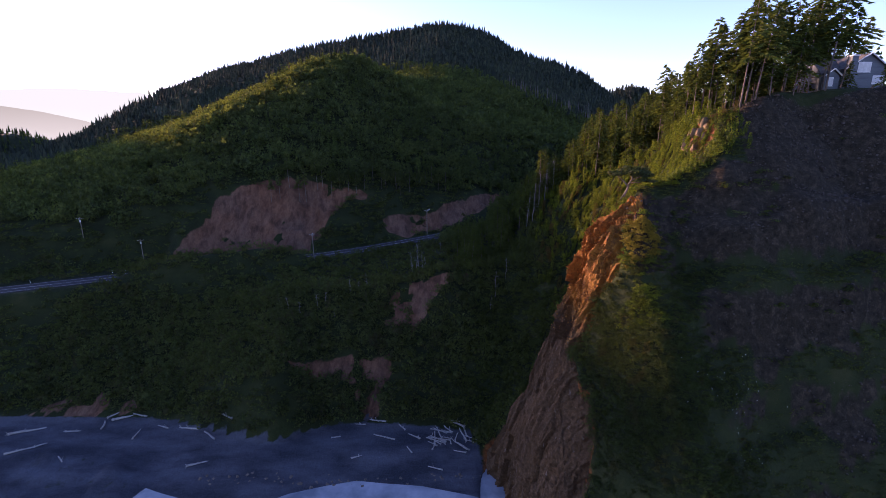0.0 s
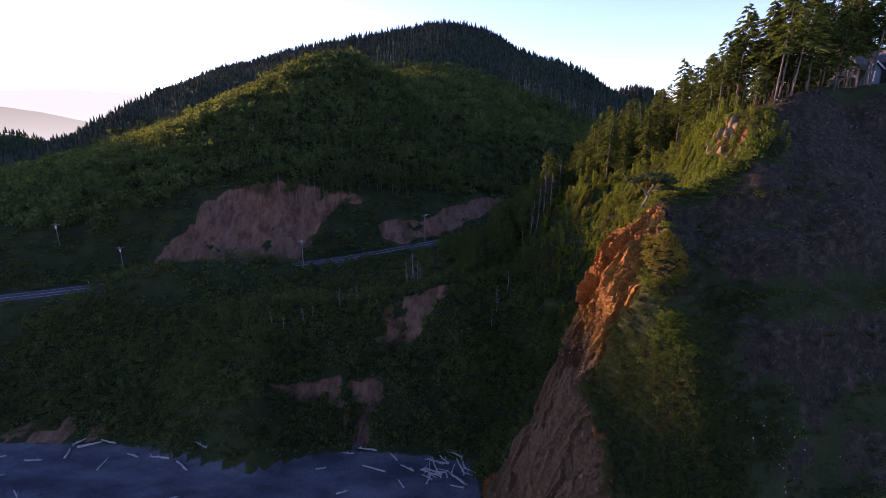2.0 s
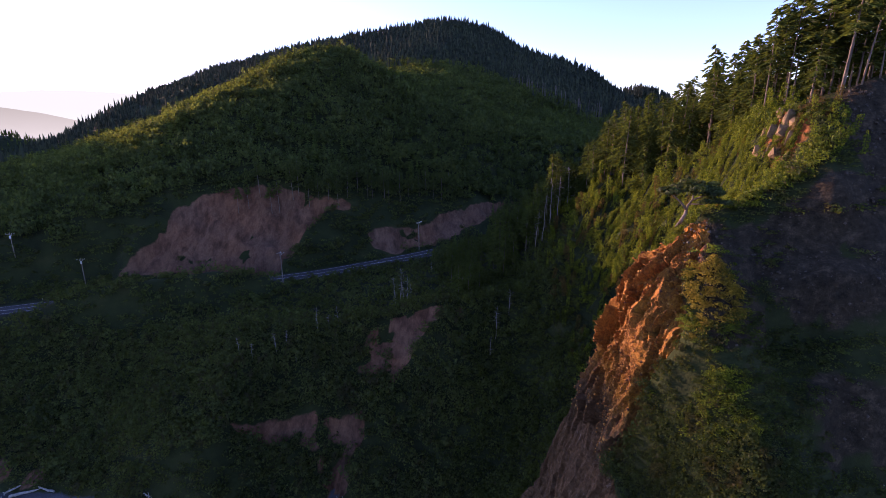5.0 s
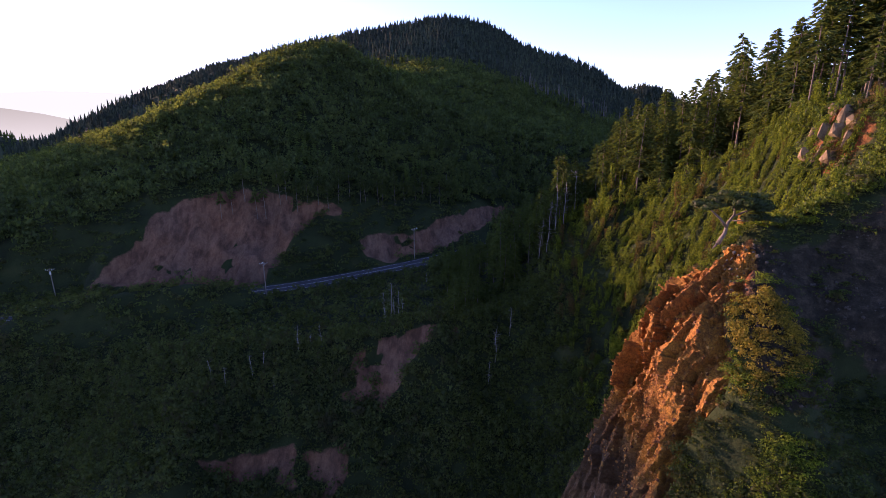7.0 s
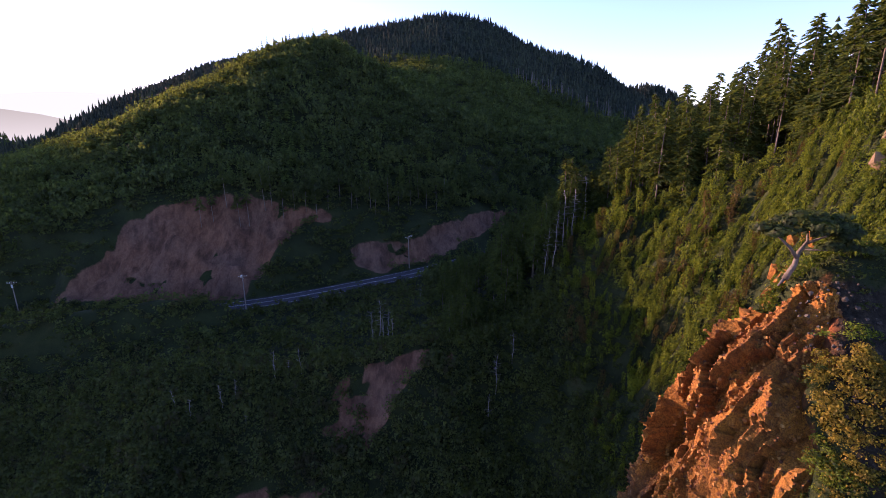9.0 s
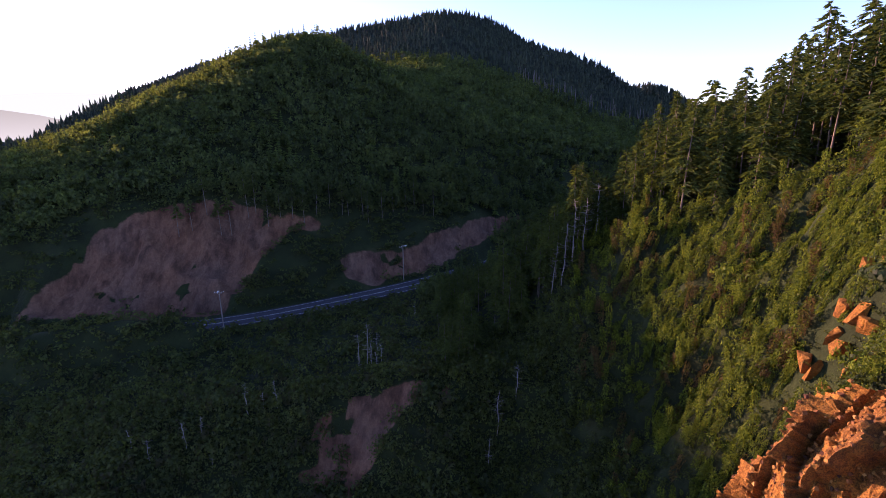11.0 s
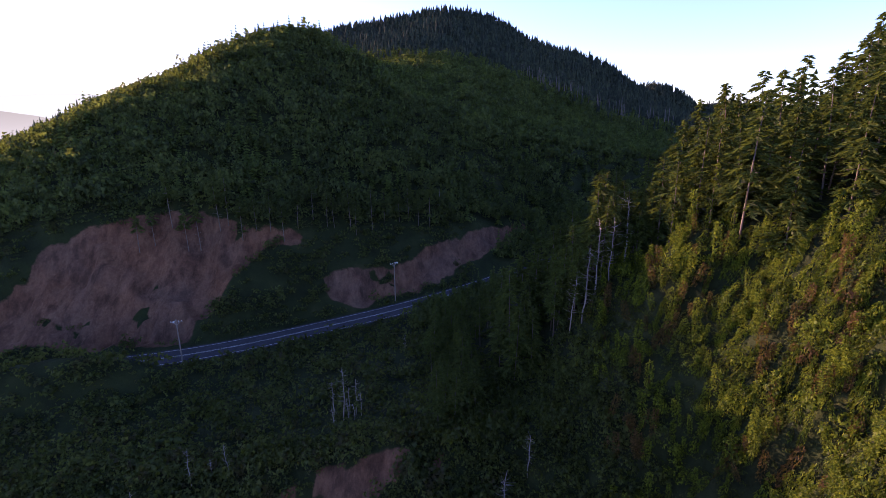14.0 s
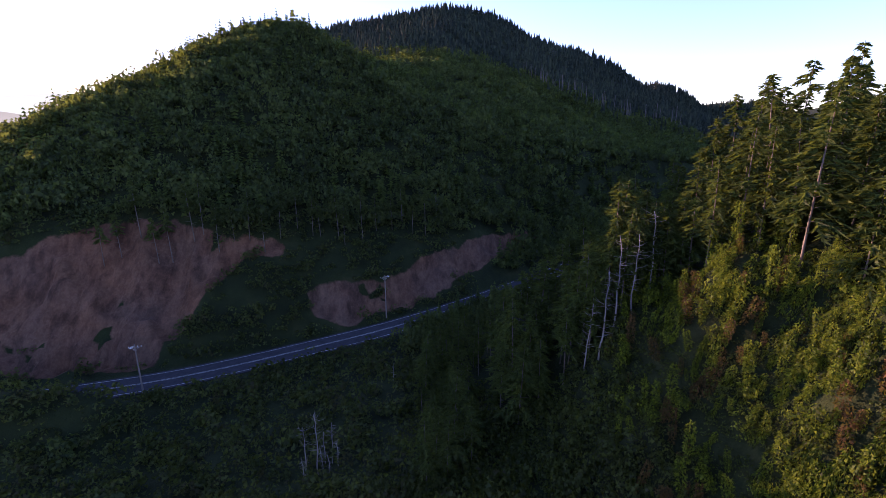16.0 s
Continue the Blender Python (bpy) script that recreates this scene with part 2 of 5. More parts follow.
def noise_node(t, scale, detail=4.0, rough=0.6, stretch=None):
    place = t.nodes.new("ShaderNodeNewGeometry")
    n = node(t, "ShaderNodeTexNoise", Scale=scale, Detail=detail, Roughness=rough)
    if stretch:
        mp = t.nodes.new("ShaderNodeMapping")
        mp.inputs["Scale"].default_value = stretch
        t.links.new(place.outputs["Position"], mp.inputs["Vector"])
        t.links.new(mp.outputs[0], n.inputs["Vector"])
    else:
        t.links.new(place.outputs["Position"], n.inputs["Vector"])
    return n.outputs["Fac"]


def ramp(t, fac, stops):
    r = t.nodes.new("ShaderNodeValToRGB")
    while len(r.color_ramp.elements) < len(stops):
        r.color_ramp.elements.new(0.5)
    for e, (p, c) in zip(r.color_ramp.elements, stops):
        e.position, e.color = p, (*c, 1)
    t.links.new(fac, r.inputs["Fac"])
    return r.outputs["Color"]


def mix(t, fac, a, b, how="MIX"):
    n = t.nodes.new("ShaderNodeMix")
    n.data_type, n.blend_type = "RGBA", how
    for sock, v in ((n.inputs[0], fac), (n.inputs[6], a), (n.inputs[7], b)):
        if isinstance(v, bpy.types.NodeSocket):
            t.links.new(v, sock)
        elif isinstance(v, tuple):
            sock.default_value = (*v, 1)
        else:
            sock.default_value = v
    return n.outputs[2]


def calc(t, op, a, b=0.0, c=0.0):
    n = t.nodes.new("ShaderNodeMath")
    n.operation = op
    for sock, v in zip(n.inputs, (a, b, c)):
        if isinstance(v, bpy.types.NodeSocket):
            t.links.new(v, sock)
        else:
            sock.default_value = v
    return n.outputs[0]


def bump(t, h, strength, distance):
    n = node(t, "ShaderNodeBump", Strength=strength, Distance=distance)
    t.links.new(h, n.inputs["Height"])
    return n.outputs["Normal"]


def surface(t, out, colour, rough=0.9, normal=None, metal=0.0, spec=0.3):
    b = node(t, "ShaderNodeBsdfPrincipled", Metallic=metal)
    b.inputs["Specular IOR Level"].default_value = spec
    for name, v in (("Base Color", colour), ("Roughness", rough)):
        if isinstance(v, bpy.types.NodeSocket):
            t.links.new(v, b.inputs[name])
        else:
            b.inputs[name].default_value = (*v, 1) if isinstance(v, tuple) else v
    if normal:
        t.links.new(normal, b.inputs["Normal"])
    t.links.new(b.outputs[0], out.inputs["Surface"])
    return b


def plain(name, a, b, scale=3.0, rough=0.8, grain=0.3, depth=0.02, stretch=None, metal=0.0, spec=0.3):
    """A surface that wavers between two colours, with a fine grain and relief."""
    m, t, out = material(name)
    big, fine = noise_node(t, scale, 5, 0.65, stretch), noise_node(t, scale * 9, 3, 0.6, stretch)
    shade = calc(t, "ADD", calc(t, "MULTIPLY", big, 0.7), calc(t, "MULTIPLY", fine, 0.3))
    surface(t, out, ramp(t, shade, [(0.35, a), (0.65, b)]), rough, bump(t, shade, grain, depth), metal, spec)
    return m


def leaves(name, deep, mid, bright, patch=0.05, through=0.45, dry=None):
    """Foliage: each leaf spray has its own tone, and patches of lighter growth; some light comes through."""
    m, t, out = material(name)
    geo = t.nodes.new("ShaderNodeNewGeometry")
    wide = noise_node(t, patch, 3, 0.6)
    tone = calc(t, "ADD", calc(t, "MULTIPLY", geo.outputs["Random Per Island"], 0.45), calc(t, "MULTIPLY", wide, 0.75))
    stops = [(0.32, deep), (0.55, mid), (0.8, bright)]
    colour = ramp(t, tone, stops)
    if dry:
        spot = noise_node(t, patch * 4.1, 2, 0.5, (1, 1, 0.4))
        colour = mix(t, calc(t, "MULTIPLY", calc(t, "GREATER_THAN", spot, 0.6), 0.75), colour, dry)
    d = node(t, "ShaderNodeBsdfDiffuse", Roughness=0.9)
    tr = node(t, "ShaderNodeBsdfTranslucent")
    gl = node(t, "ShaderNodeBsdfGlossy", Roughness=0.55)
    t.links.new(colour, d.inputs["Color"])
    t.links.new(mix(t, 0.5, colour, (0.17, 0.21, 0.010), "MIX"), tr.inputs["Color"])
    gl.inputs["Color"].default_value = (0.5, 0.5, 0.5, 1)
    ms, mg = node(t, "ShaderNodeMixShader", Fac=through), node(t, "ShaderNodeMixShader", Fac=0.015)
    t.links.new(d.outputs[0], ms.inputs[1]), t.links.new(tr.outputs[0], ms.inputs[2])
    t.links.new(ms.outputs[0], mg.inputs[1]), t.links.new(gl.outputs[0], mg.inputs[2])
    t.links.new(mg.outputs[0], out.inputs["Surface"])
    return m


def ground_material():
    m, t, out = material("land")

    def layer(name):
        a = t.nodes.new("ShaderNodeAttribute")
        a.attribute_name = name
        ragged = calc(t, "ADD", a.outputs["Fac"], calc(t, "MULTIPLY", calc(t, "SUBTRACT", noise_node(t, 0.35, 5, 0.7), 0.5), 0.9))
        return node_clip(t, ragged)

    def node_clip(t, v):
        n = t.nodes.new("ShaderNodeMapRange")
        n.inputs["From Min"].default_value, n.inputs["From Max"].default_value = 0.4, 0.6
        t.links.new(v, n.inputs["Value"])
        return n.outputs[0]

    turf = ramp(t, noise_node(t, 0.12, 6, 0.7), [(0.3, (0.009, 0.013, 0.005)), (0.55, (0.02, 0.028, 0.008)), (0.8, (0.045, 0.045, 0.016))])
    soil = ramp(t, noise_node(t, 0.22, 7, 0.65, (1, 0.5, 0.35)), [(0.28, (0.055, 0.03, 0.022)), (0.45, (0.17, 0.095, 0.07)), (0.6, (0.23, 0.15, 0.105)), (0.78, (0.28, 0.21, 0.165))])
    soil = mix(t, 0.5, soil, ramp(t, noise_node(t, 1.7, 4, 0.7), [(0.35, (0.08, 0.047, 0.033)), (0.7, (0.26, 0.18, 0.13))]))
    drift = ramp(t, noise_node(t, 0.055, 4, 0.6), [(0.38, (0.3, 0.17, 0.11)), (0.62, (0.2, 0.155, 0.14))])
    # relief shading is painted in: darker streaks for the slides' gullies
    gully_shade = ramp(t, noise_node(t, 0.22, 7, 0.72, (1.3, 0.7, 0.5)), [(0.36, (0.25, 0.2, 0.18)), (0.5, (0.8, 0.75, 0.72)), (0.66, (1.0, 1.0, 1.0))])
    soil = mix(t, 0.4, soil, drift)
    soil = mix(t, 0.7, soil, gully_shade, "MULTIPLY")
    # blotches that darken like crevices, their shade put into the colour
    worn = ramp(t, noise_node(t, 0.45, 7, 0.7, (1, 0.6, 0.35)), [(0.4, (0.16, 0.13, 0.11)), (0.5, (0.58, 0.53, 0.49)), (0.62, (0.95, 0.92, 0.88))])
    soil = mix(t, 0.5, soil, worn, "MULTIPLY")
    soil = mix(t, 1.0, soil, (0.9, 0.77, 0.64), "MULTIPLY")
    rock = ramp(t, noise_node(t, 0.9, 8, 0.75, (1, 1, 0.6)), [(0.3, (0.035, 0.013, 0.007)), (0.5, (0.15, 0.05, 0.014)), (0.68, (0.24, 0.1, 0.03)), (0.82, (0.32, 0.2, 0.1))])
    scree = ramp(t, noise_node(t, 0.7, 9, 0.85), [(0.36, (0.007, 0.006, 0.004)), (0.52, (0.026, 0.021, 0.0135)), (0.68, (0.078, 0.06, 0.038))])
    pebble = ramp(t, noise_node(t, 2.5, 6, 0.85), [(0.3, (0.015, 0.018, 0.024)), (0.6, (0.06, 0.065, 0.08)), (0.8, (0.2, 0.2, 0.22))])
    pebble = mix(t, 0.5, pebble, ramp(t, noise_node(t, 0.11, 5, 0.6, (0.6, 1.6, 1)), [(0.38, (0.012, 0.014, 0.02)), (0.5, (0.05, 0.053, 0.066)), (0.68, (0.1, 0.105, 0.125))]))
    colour = mix(t, layer("scree"), turf, scree)
    colour = mix(t, layer("soil"), colour, soil)
    colour = mix(t, layer("rock"), colour, rock)
    colour = mix(t, layer("sand"), colour, pebble)
    relief = calc(t, "ADD", calc(t, "MULTIPLY", noise_node(t, 0.8, 6, 0.7), 0.8), calc(t, "MULTIPLY", noise_node(t, 5, 4, 0.7), 0.2))
    surface(t, out, colour, 0.93, bump(t, relief, 0.8, 0.6), 0.0, 0.15)
    return m


LAND = ground_material()
NEEDLES = leaves("spruce needles", (0.013, 0.022, 0.007), (0.037, 0.06, 0.014), (0.08, 0.108, 0.02), 0.1, 0.34)
CANOPY = leaves("alder and spruce canopy", (0.015, 0.024, 0.011), (0.04, 0.06, 0.02), (0.09, 0.115, 0.028), 0.05, 0.4)
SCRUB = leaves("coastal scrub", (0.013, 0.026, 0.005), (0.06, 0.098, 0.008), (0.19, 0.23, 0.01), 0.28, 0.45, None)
# distance haze is put into these needles as a bluer, duller green
HAZED_NEEDLES = leaves("far spruce forest with haze tint", (0.013, 0.021, 0.017), (0.03, 0.044, 0.031), (0.058, 0.073, 0.042), 0.02, 0.2)
# flank bushes below the sunlit line take this darker tone for shade
NOSE_SCRUB = leaves("dry headland scrub, shade-dark", (0.008, 0.015, 0.006), (0.019, 0.033, 0.009), (0.045, 0.065, 0.014), 0.09, 0.36, (0.045, 0.034, 0.012))
# darker copy of the slope scrub: gully and gap shade put into the leaves
SHADED_SCRUB = leaves("scrub with painted shade", (0.010, 0.016, 0.006), (0.03, 0.045, 0.011), (0.07, 0.09, 0.018), 0.1, 0.38)
OCHRE_SCRUB = leaves("ochre autumn scrub", (0.05, 0.045, 0.008), (0.19, 0.13, 0.012), (0.34, 0.24, 0.02), 0.25, 0.4)
RUST_SCRUB = leaves("rusty old scrub", (0.03, 0.018, 0.01), (0.075, 0.038, 0.016), (0.13, 0.075, 0.025), 0.2, 0.35)
HERBS = leaves("low green herbs", (0.013, 0.02, 0.008), (0.036, 0.052, 0.014), (0.078, 0.092, 0.024), 0.1, 0.35, (0.045, 0.035, 0.02))
BARK = plain("grey-brown bark", (0.05, 0.04, 0.033), (0.17, 0.14, 0.115), 2.5, 0.95, 0.8, 0.05, (1, 1, 0.2))
STEM = plain("grey stem bark", (0.07, 0.06, 0.05), (0.2, 0.17, 0.14), 2.0, 0.95, 0.6, 0.03, (1, 1, 0.15))
PALE_BARK = plain("weathered pale bark", (0.11, 0.1, 0.088), (0.28, 0.255, 0.23), 2.0, 0.9, 0.6, 0.03, (1, 1, 0.15))
DRIFT = plain("sun-bleached driftwood", (0.14, 0.135, 0.13), (0.36, 0.35, 0.335), 2.0, 0.85, 0.5, 0.03, (1, 1, 0.3))
POLE_WOOD = plain("weathered pole timber", (0.12, 0.1, 0.085), (0.26, 0.22, 0.19), 3.0, 0.9, 0.4, 0.02, (1, 1, 0.1))
PALE_METAL = plain("pale grey metal", (0.5, 0.51, 0.52), (0.68, 0.69, 0.7), 2.0, 0.5, 0.1, 0.002, None, 0.3)
INSULATOR = plain("white glazed porcelain", (0.7, 0.7, 0.68), (0.8, 0.8, 0.78), 5.0, 0.25, 0.05, 0.001)
SHINGLE = plain("weathered roof shingles", (0.05, 0.048, 0.046), (0.1, 0.095, 0.09), 1.2, 0.95, 0.6, 0.03)
SIDING = plain("grey-blue painted siding", (0.085, 0.1, 0.12), (0.13, 0.15, 0.17), 0.8, 0.7, 0.3, 0.01, (0.3, 0.3, 4.0))
TRIM = plain("white painted trim", (0.68, 0.68, 0.68), (0.8, 0.8, 0.79), 1.0, 0.6, 0.1, 0.002)
CURTAIN = plain("pale drawn blind", (0.5, 0.5, 0.5), (0.65, 0.65, 0.64), 1.0, 0.8, 0.2, 0.005)
PETAL = plain("white flowers", (0.5, 0.5, 0.46), (0.7, 0.7, 0.66), 1.0, 0.7, 0.1, 0.01)
ASPHALT = plain("asphalt", (0.026, 0.026, 0.03), (0.05, 0.049, 0.054), 0.6, 0.92, 0.3, 0.01, None, 0.0, 0.12)
ROAD_PAINT = plain("worn road paint", (0.16, 0.16, 0.155), (0.42, 0.41, 0.39), 0.7, 0.7, 0.2, 0.003)


def crag_material():
    """Iron-stained broken rock: rust, ochre and pale faces, with dark cracks."""
    m, t, out = material("iron-stained rock")
    geo = t.nodes.new("ShaderNodeNewGeometry")
    base = ramp(t, noise_node(t, 0.3, 7, 0.7, (1, 1, 0.7)), [(0.28, (0.035, 0.013, 0.004)), (0.41, (0.17, 0.064, 0.008)), (0.56, (0.33, 0.15, 0.012)), (0.74, (0.45, 0.25, 0.03))])
    chips = ramp(t, noise_node(t, 2.6, 8, 0.8), [(0.35, (0.018, 0.008, 0.004)), (0.46, (0.15, 0.058, 0.008)), (0.61, (0.34, 0.16, 0.014)), (0.78, (0.5, 0.31, 0.06))])
    v = node(t, "ShaderNodeTexVoronoi", Scale=0.9)
    v.feature = "DISTANCE_TO_EDGE"
    warp = node(t, "ShaderNodeTexNoise", Scale=0.7, Detail=3.0)
    t.links.new(geo.outputs["Position"], warp.inputs["Vector"])
    shift = t.nodes.new("ShaderNodeVectorMath")
    shift.operation = "ADD"
    t.links.new(geo.outputs["Position"], shift.inputs[0]), t.links.new(warp.outputs["Color"], shift.inputs[1])
    t.links.new(shift.outputs[0], v.inputs["Vector"])
    crack = calc(t, "MINIMUM", calc(t, "MULTIPLY", v.outputs["Distance"], 6.0), 1.0)
    grit = ramp(t, noise_node(t, 9.0, 4, 0.7), [(0.38, (0.3, 0.27, 0.25)), (0.52, (1.0, 0.95, 0.9)), (0.68, (1.6, 1.45, 1.25))])
    colour = mix(t, 0.85, mix(t, 0.55, base, chips), grit, "MULTIPLY")
    old = ramp(t, noise_node(t, 0.13, 4, 0.65), [(0.44, (0.0, 0.0, 0.0)), (0.64, (1.0, 1.0, 1.0))])
    grey = ramp(t, noise_node(t, 1.8, 7, 0.75), [(0.35, (0.022, 0.014, 0.008)), (0.55, (0.066, 0.043, 0.026)), (0.72, (0.125, 0.09, 0.06))])
    lime = ramp(t, noise_node(t, 1.1, 6, 0.75, (1, 1, 0.12)), [(0.62, (0.0, 0.0, 0.0)), (0.7, (1.0, 1.0, 1.0))])
    grey = mix(t, calc(t, "MULTIPLY", lime, 0.5), grey, (0.36, 0.35, 0.35))
    # rust-red bed over an older grey-brown one, its dark tone partly painted shade
    split = t.nodes.new("ShaderNodeSeparateXYZ")
    t.links.new(geo.outputs["Position"], split.inputs[0])
    bed = t.nodes.new("ShaderNodeMapRange")
    t.links.new(calc(t, "ADD", split.outputs["Z"], calc(t, "MULTIPLY", noise_node(t, 0.22, 5, 0.7), -9.0)), bed.inputs["Value"])
    bed.inputs["From Min"].default_value, bed.inputs["From Max"].default_value = 47.0, 42.0
    colour = mix(t, calc(t, "MAXIMUM", calc(t, "MULTIPLY", old, 0.28), calc(t, "MULTIPLY", bed.outputs[0], 0.9)), colour, grey)
    own = t.nodes.new("ShaderNodeObjectInfo")
    colour = mix(t, calc(t, "MULTIPLY", own.outputs["Random"], 0.35), colour, (0.22, 0.105, 0.022))
    relief = calc(t, "ADD", calc(t, "MULTIPLY", crack, 0.35), calc(t, "ADD", noise_node(t, 1.6, 9, 0.8), calc(t, "MULTIPLY", noise_node(t, 7, 5, 0.75), 0.35)))
    surface(t, out, colour, 0.92, bump(t, relief, 0.7, 0.35), 0.0, 0.2)
    return m


CRAG = crag_material()


def rubble_material():
    """Small loose stones, each of its own tone from dark rust to pale ochre."""
    m, t, out = material("loose rubble")
    geo = t.nodes.new("ShaderNodeNewGeometry")
    tone = calc(t, "ADD", calc(t, "MULTIPLY", geo.outputs["Random Per Island"], 0.8), calc(t, "MULTIPLY", noise_node(t, 3.0, 4, 0.7), 0.3))
    surface(t, out, ramp(t, tone, [(0.15, (0.05, 0.022, 0.014)), (0.45, (0.18, 0.075, 0.02)), (0.8, (0.29, 0.135, 0.026)), (1.0, (0.38, 0.21, 0.06))]), 0.9, bump(t, noise_node(t, 8.0, 4), 0.5, 0.05), 0.0, 0.2)
    return m


RUBBLE = rubble_material()
PALE_ROCK = plain("tan weathered rock", (0.05, 0.034, 0.018), (0.2, 0.145, 0.08), 0.9, 0.92, 0.9, 0.15, (1, 1, 0.5))
DARK_RUBBLE = plain("dark grey rubble", (0.016, 0.014, 0.012), (0.085, 0.07, 0.056), 1.5, 0.9, 0.6, 0.05)

# ---- the land itself ----
def build(name, verts, faces, mats, parent=None, smooth=False, index=None):
    """One mesh object out of arrays; faces all with the same number of corners."""
    verts, faces = np.asarray(verts, np.float32), np.asarray(faces, np.int32)
    me = bpy.data.meshes.new(name)
    me.vertices.add(len(verts)), me.loops.add(faces.size), me.polygons.add(len(faces))
    me.vertices.foreach_set("co", verts.ravel())
    me.loops.foreach_set("vertex_index", faces.ravel())
    me.polygons.foreach_set("loop_start", np.arange(0, faces.size, faces.shape[1], dtype=np.int32))
    me.polygons.foreach_set("use_smooth", np.full(len(faces), smooth))
    for m in (mats if isinstance(mats, (list, tuple)) else [mats]):
        me.materials.append(m)
    if index is not None:
        me.polygons.foreach_set("material_index", np.asarray(index, np.int32))
    me.update(calc_edges=True)
    ob = new(name, me)
    ob.parent = parent
    return ob


def steps(core, step, spread):
    """Coordinates: even steps over the core, wider and wider towards both far ends."""
    a, b = core
    mid = list(np.arange(a, b, step))
    low, high, g = [a], [mid[-1]], step
    while low[-1] > spread[0]:
        g *= 1.07
        low.append(low[-1] - min(g, 120))
    g = step
    while high[-1] < spread[1]:
        g *= 1.07
        high.append(high[-1] + min(g, 120))
    return np.array(low[:0:-1] + mid + high[1:])


gx, gy = steps((-150, 105), 1.5, (-4200, 4200)), steps((58, 232), 1.4, (-1500, 4600))
gx = np.sort(np.concatenate([gx, np.arange(-420, -190, 12.0), np.arange(150, 420, 12.0), np.arange(430, 1000, 30.0), np.arange(-1000, -430, 30.0)]))
gy = np.sort(np.concatenate([gy, np.arange(300, 720, 8.0), np.arange(1250, 1700, 28.0)]))
X, Y = np.meshgrid(gx, gy)
Z = height(X, Y)


def soil_at(x, y):
    s = 0.0 * x
    for poly in (BIG_SLIDE, ROAD_CUT, LOW_SLIDE, SEA_CLIFF, SHORE_BANK):
        grown = 1.0 if poly not in (LOW_SLIDE, SHORE_BANK) else ease(0.2, 0.02, fbm(x / 4, y / 4, 0, 3, 39))
        s = np.maximum(s, ease(-1.2, 1.2, inside(x, y, poly) + 1.8 * fbm(x / 5, y / 5, 0, 3, 33)) * grown)
    s = s * ease(0.5, 0.42, fbm(x / 6, y / 6, 0, 3, 37))
    return s


def rock_at(x, y, z):
    """The bare red-brown nose of the headland."""
    ragged = 5 * fbm(x / 7, y / 7, z / 7, 3, 41)
    edge = np.interp(z, [5, 30, 45, 52, 60, 66, 70, 75], [22, 25, 30, 33.5, 36, 38.2, 39.5, 41])
    west = ease(1.5, -1.5, x - edge + ragged)
    south = np.interp(z, [10, 30, 38, 45, 52, 56, 59, 66, 71, 75], [60, 66, 74, 81, 84.5, 84.5, 85, 86.3, 88.5, 91])
    north = np.interp(z, [20, 46, 56, 60, 66, 69, 75], [106, 104, 102, 101, 101, 103, 104])
    return west * ease(-1.5, 1.5, y - south + ragged) * ease(2, -2, y - north + 0.4 * ragged) * ease(8, 11, x) * ease(76, 73, z)


def scree_at(x, y, z):
    bend = 5.0 * fbm(x / 26, y / 40, 0, 2, 21) - 0.07 * (x - 60)
    bed = z + 0.35 * bend
    cliff = np.maximum(ease(2.6, 1.0, np.abs(bed - 40.5)), np.maximum(ease(5.5, 3.0, np.abs(bed - 54)), ease(5, 3, np.abs(bed - 66)))) * ease(42, 50, x)
    loose = ease(-0.1, 0.15, fbm(x / 8, z / 5, 0, 3, 43) + 0.7 * ease(62, 72, z) - 0.32 * ease(48, 42, x) * ease(62, 54, z) - 0.16 * ease(62, 54, z) - 0.12)
    seaward = np.where(x < 62, ease(1.0, -1.0, y - 93.6 - 0.06 * (x - 37)), 1 - ease(107, 113, y))
    face = ease(33, 38, x) * np.maximum(cliff, loose) * seaward * ease(16, 30, z)
    return np.maximum(face, 0.5 * ease(-2, 2, inside(x, y, ROCK_SHELF)) * (z > 0.2))


def sand_at(x, y, z):
    return np.where(y < 109, ease(6.5, 5.0, z), ease(3.6, 2.6, z)) * ease(200, 160, y) * (1 - ease(8, 11, x) * (y < 112)) * (1 - 0.35 * ease(-2, 2, inside(x, y, ROCK_SHELF)))


layers = {"soil": soil_at(X, Y), "rock": rock_at(X, Y, Z), "scree": scree_at(X, Y, Z), "sand": sand_at(X, Y, Z)}
layers["rock"] = np.maximum(layers["rock"], np.exp(-((X - 58) / 2.5) ** 2 - ((Y - 106) / 4) ** 2))
# crags push out sideways along the steep faces
craggy = np.maximum(0.15 * layers["rock"], 0.5 * layers["scree"])
nx, ny = -np.gradient(Z, axis=1) / np.gradient(X, axis=1), -np.gradient(Z, axis=0) / np.gradient(Y, axis=0)
norm = np.sqrt(nx * nx + ny * ny + 1)
cell = np.abs(fbm(X / 4.5, Y / 4.5, Z / 5.5, 4, 51)) * 3.6 + fbm(X / 1.9, Y / 1.9, Z / 2.2, 2, 55) * 1.2 - 0.7
push = craggy * cell - 3.6 * ease(0.3, 0.9, rock_at(X, Y, Z))
V = np.stack([X + push * nx / norm, Y + push * ny / norm, Z + push / norm], -1).reshape(-1, 3)
n, w = len(gy), len(gx)
q = (np.arange(n - 1)[:, None] * w + np.arange(w - 1)[None, :]).ravel()
ground = build("ground", V, np.stack([q, q + 1, q + w + 1, q + w], 1), LAND, None, True)
for key, value in layers.items():
    ground.data.attributes.new(key, "FLOAT", "POINT").data.foreach_set("value", value.astype(np.float32).ravel())
tagged(ground, "steep coastal land with bare slides, red rock and pebble beach", "ground", kind="structure")

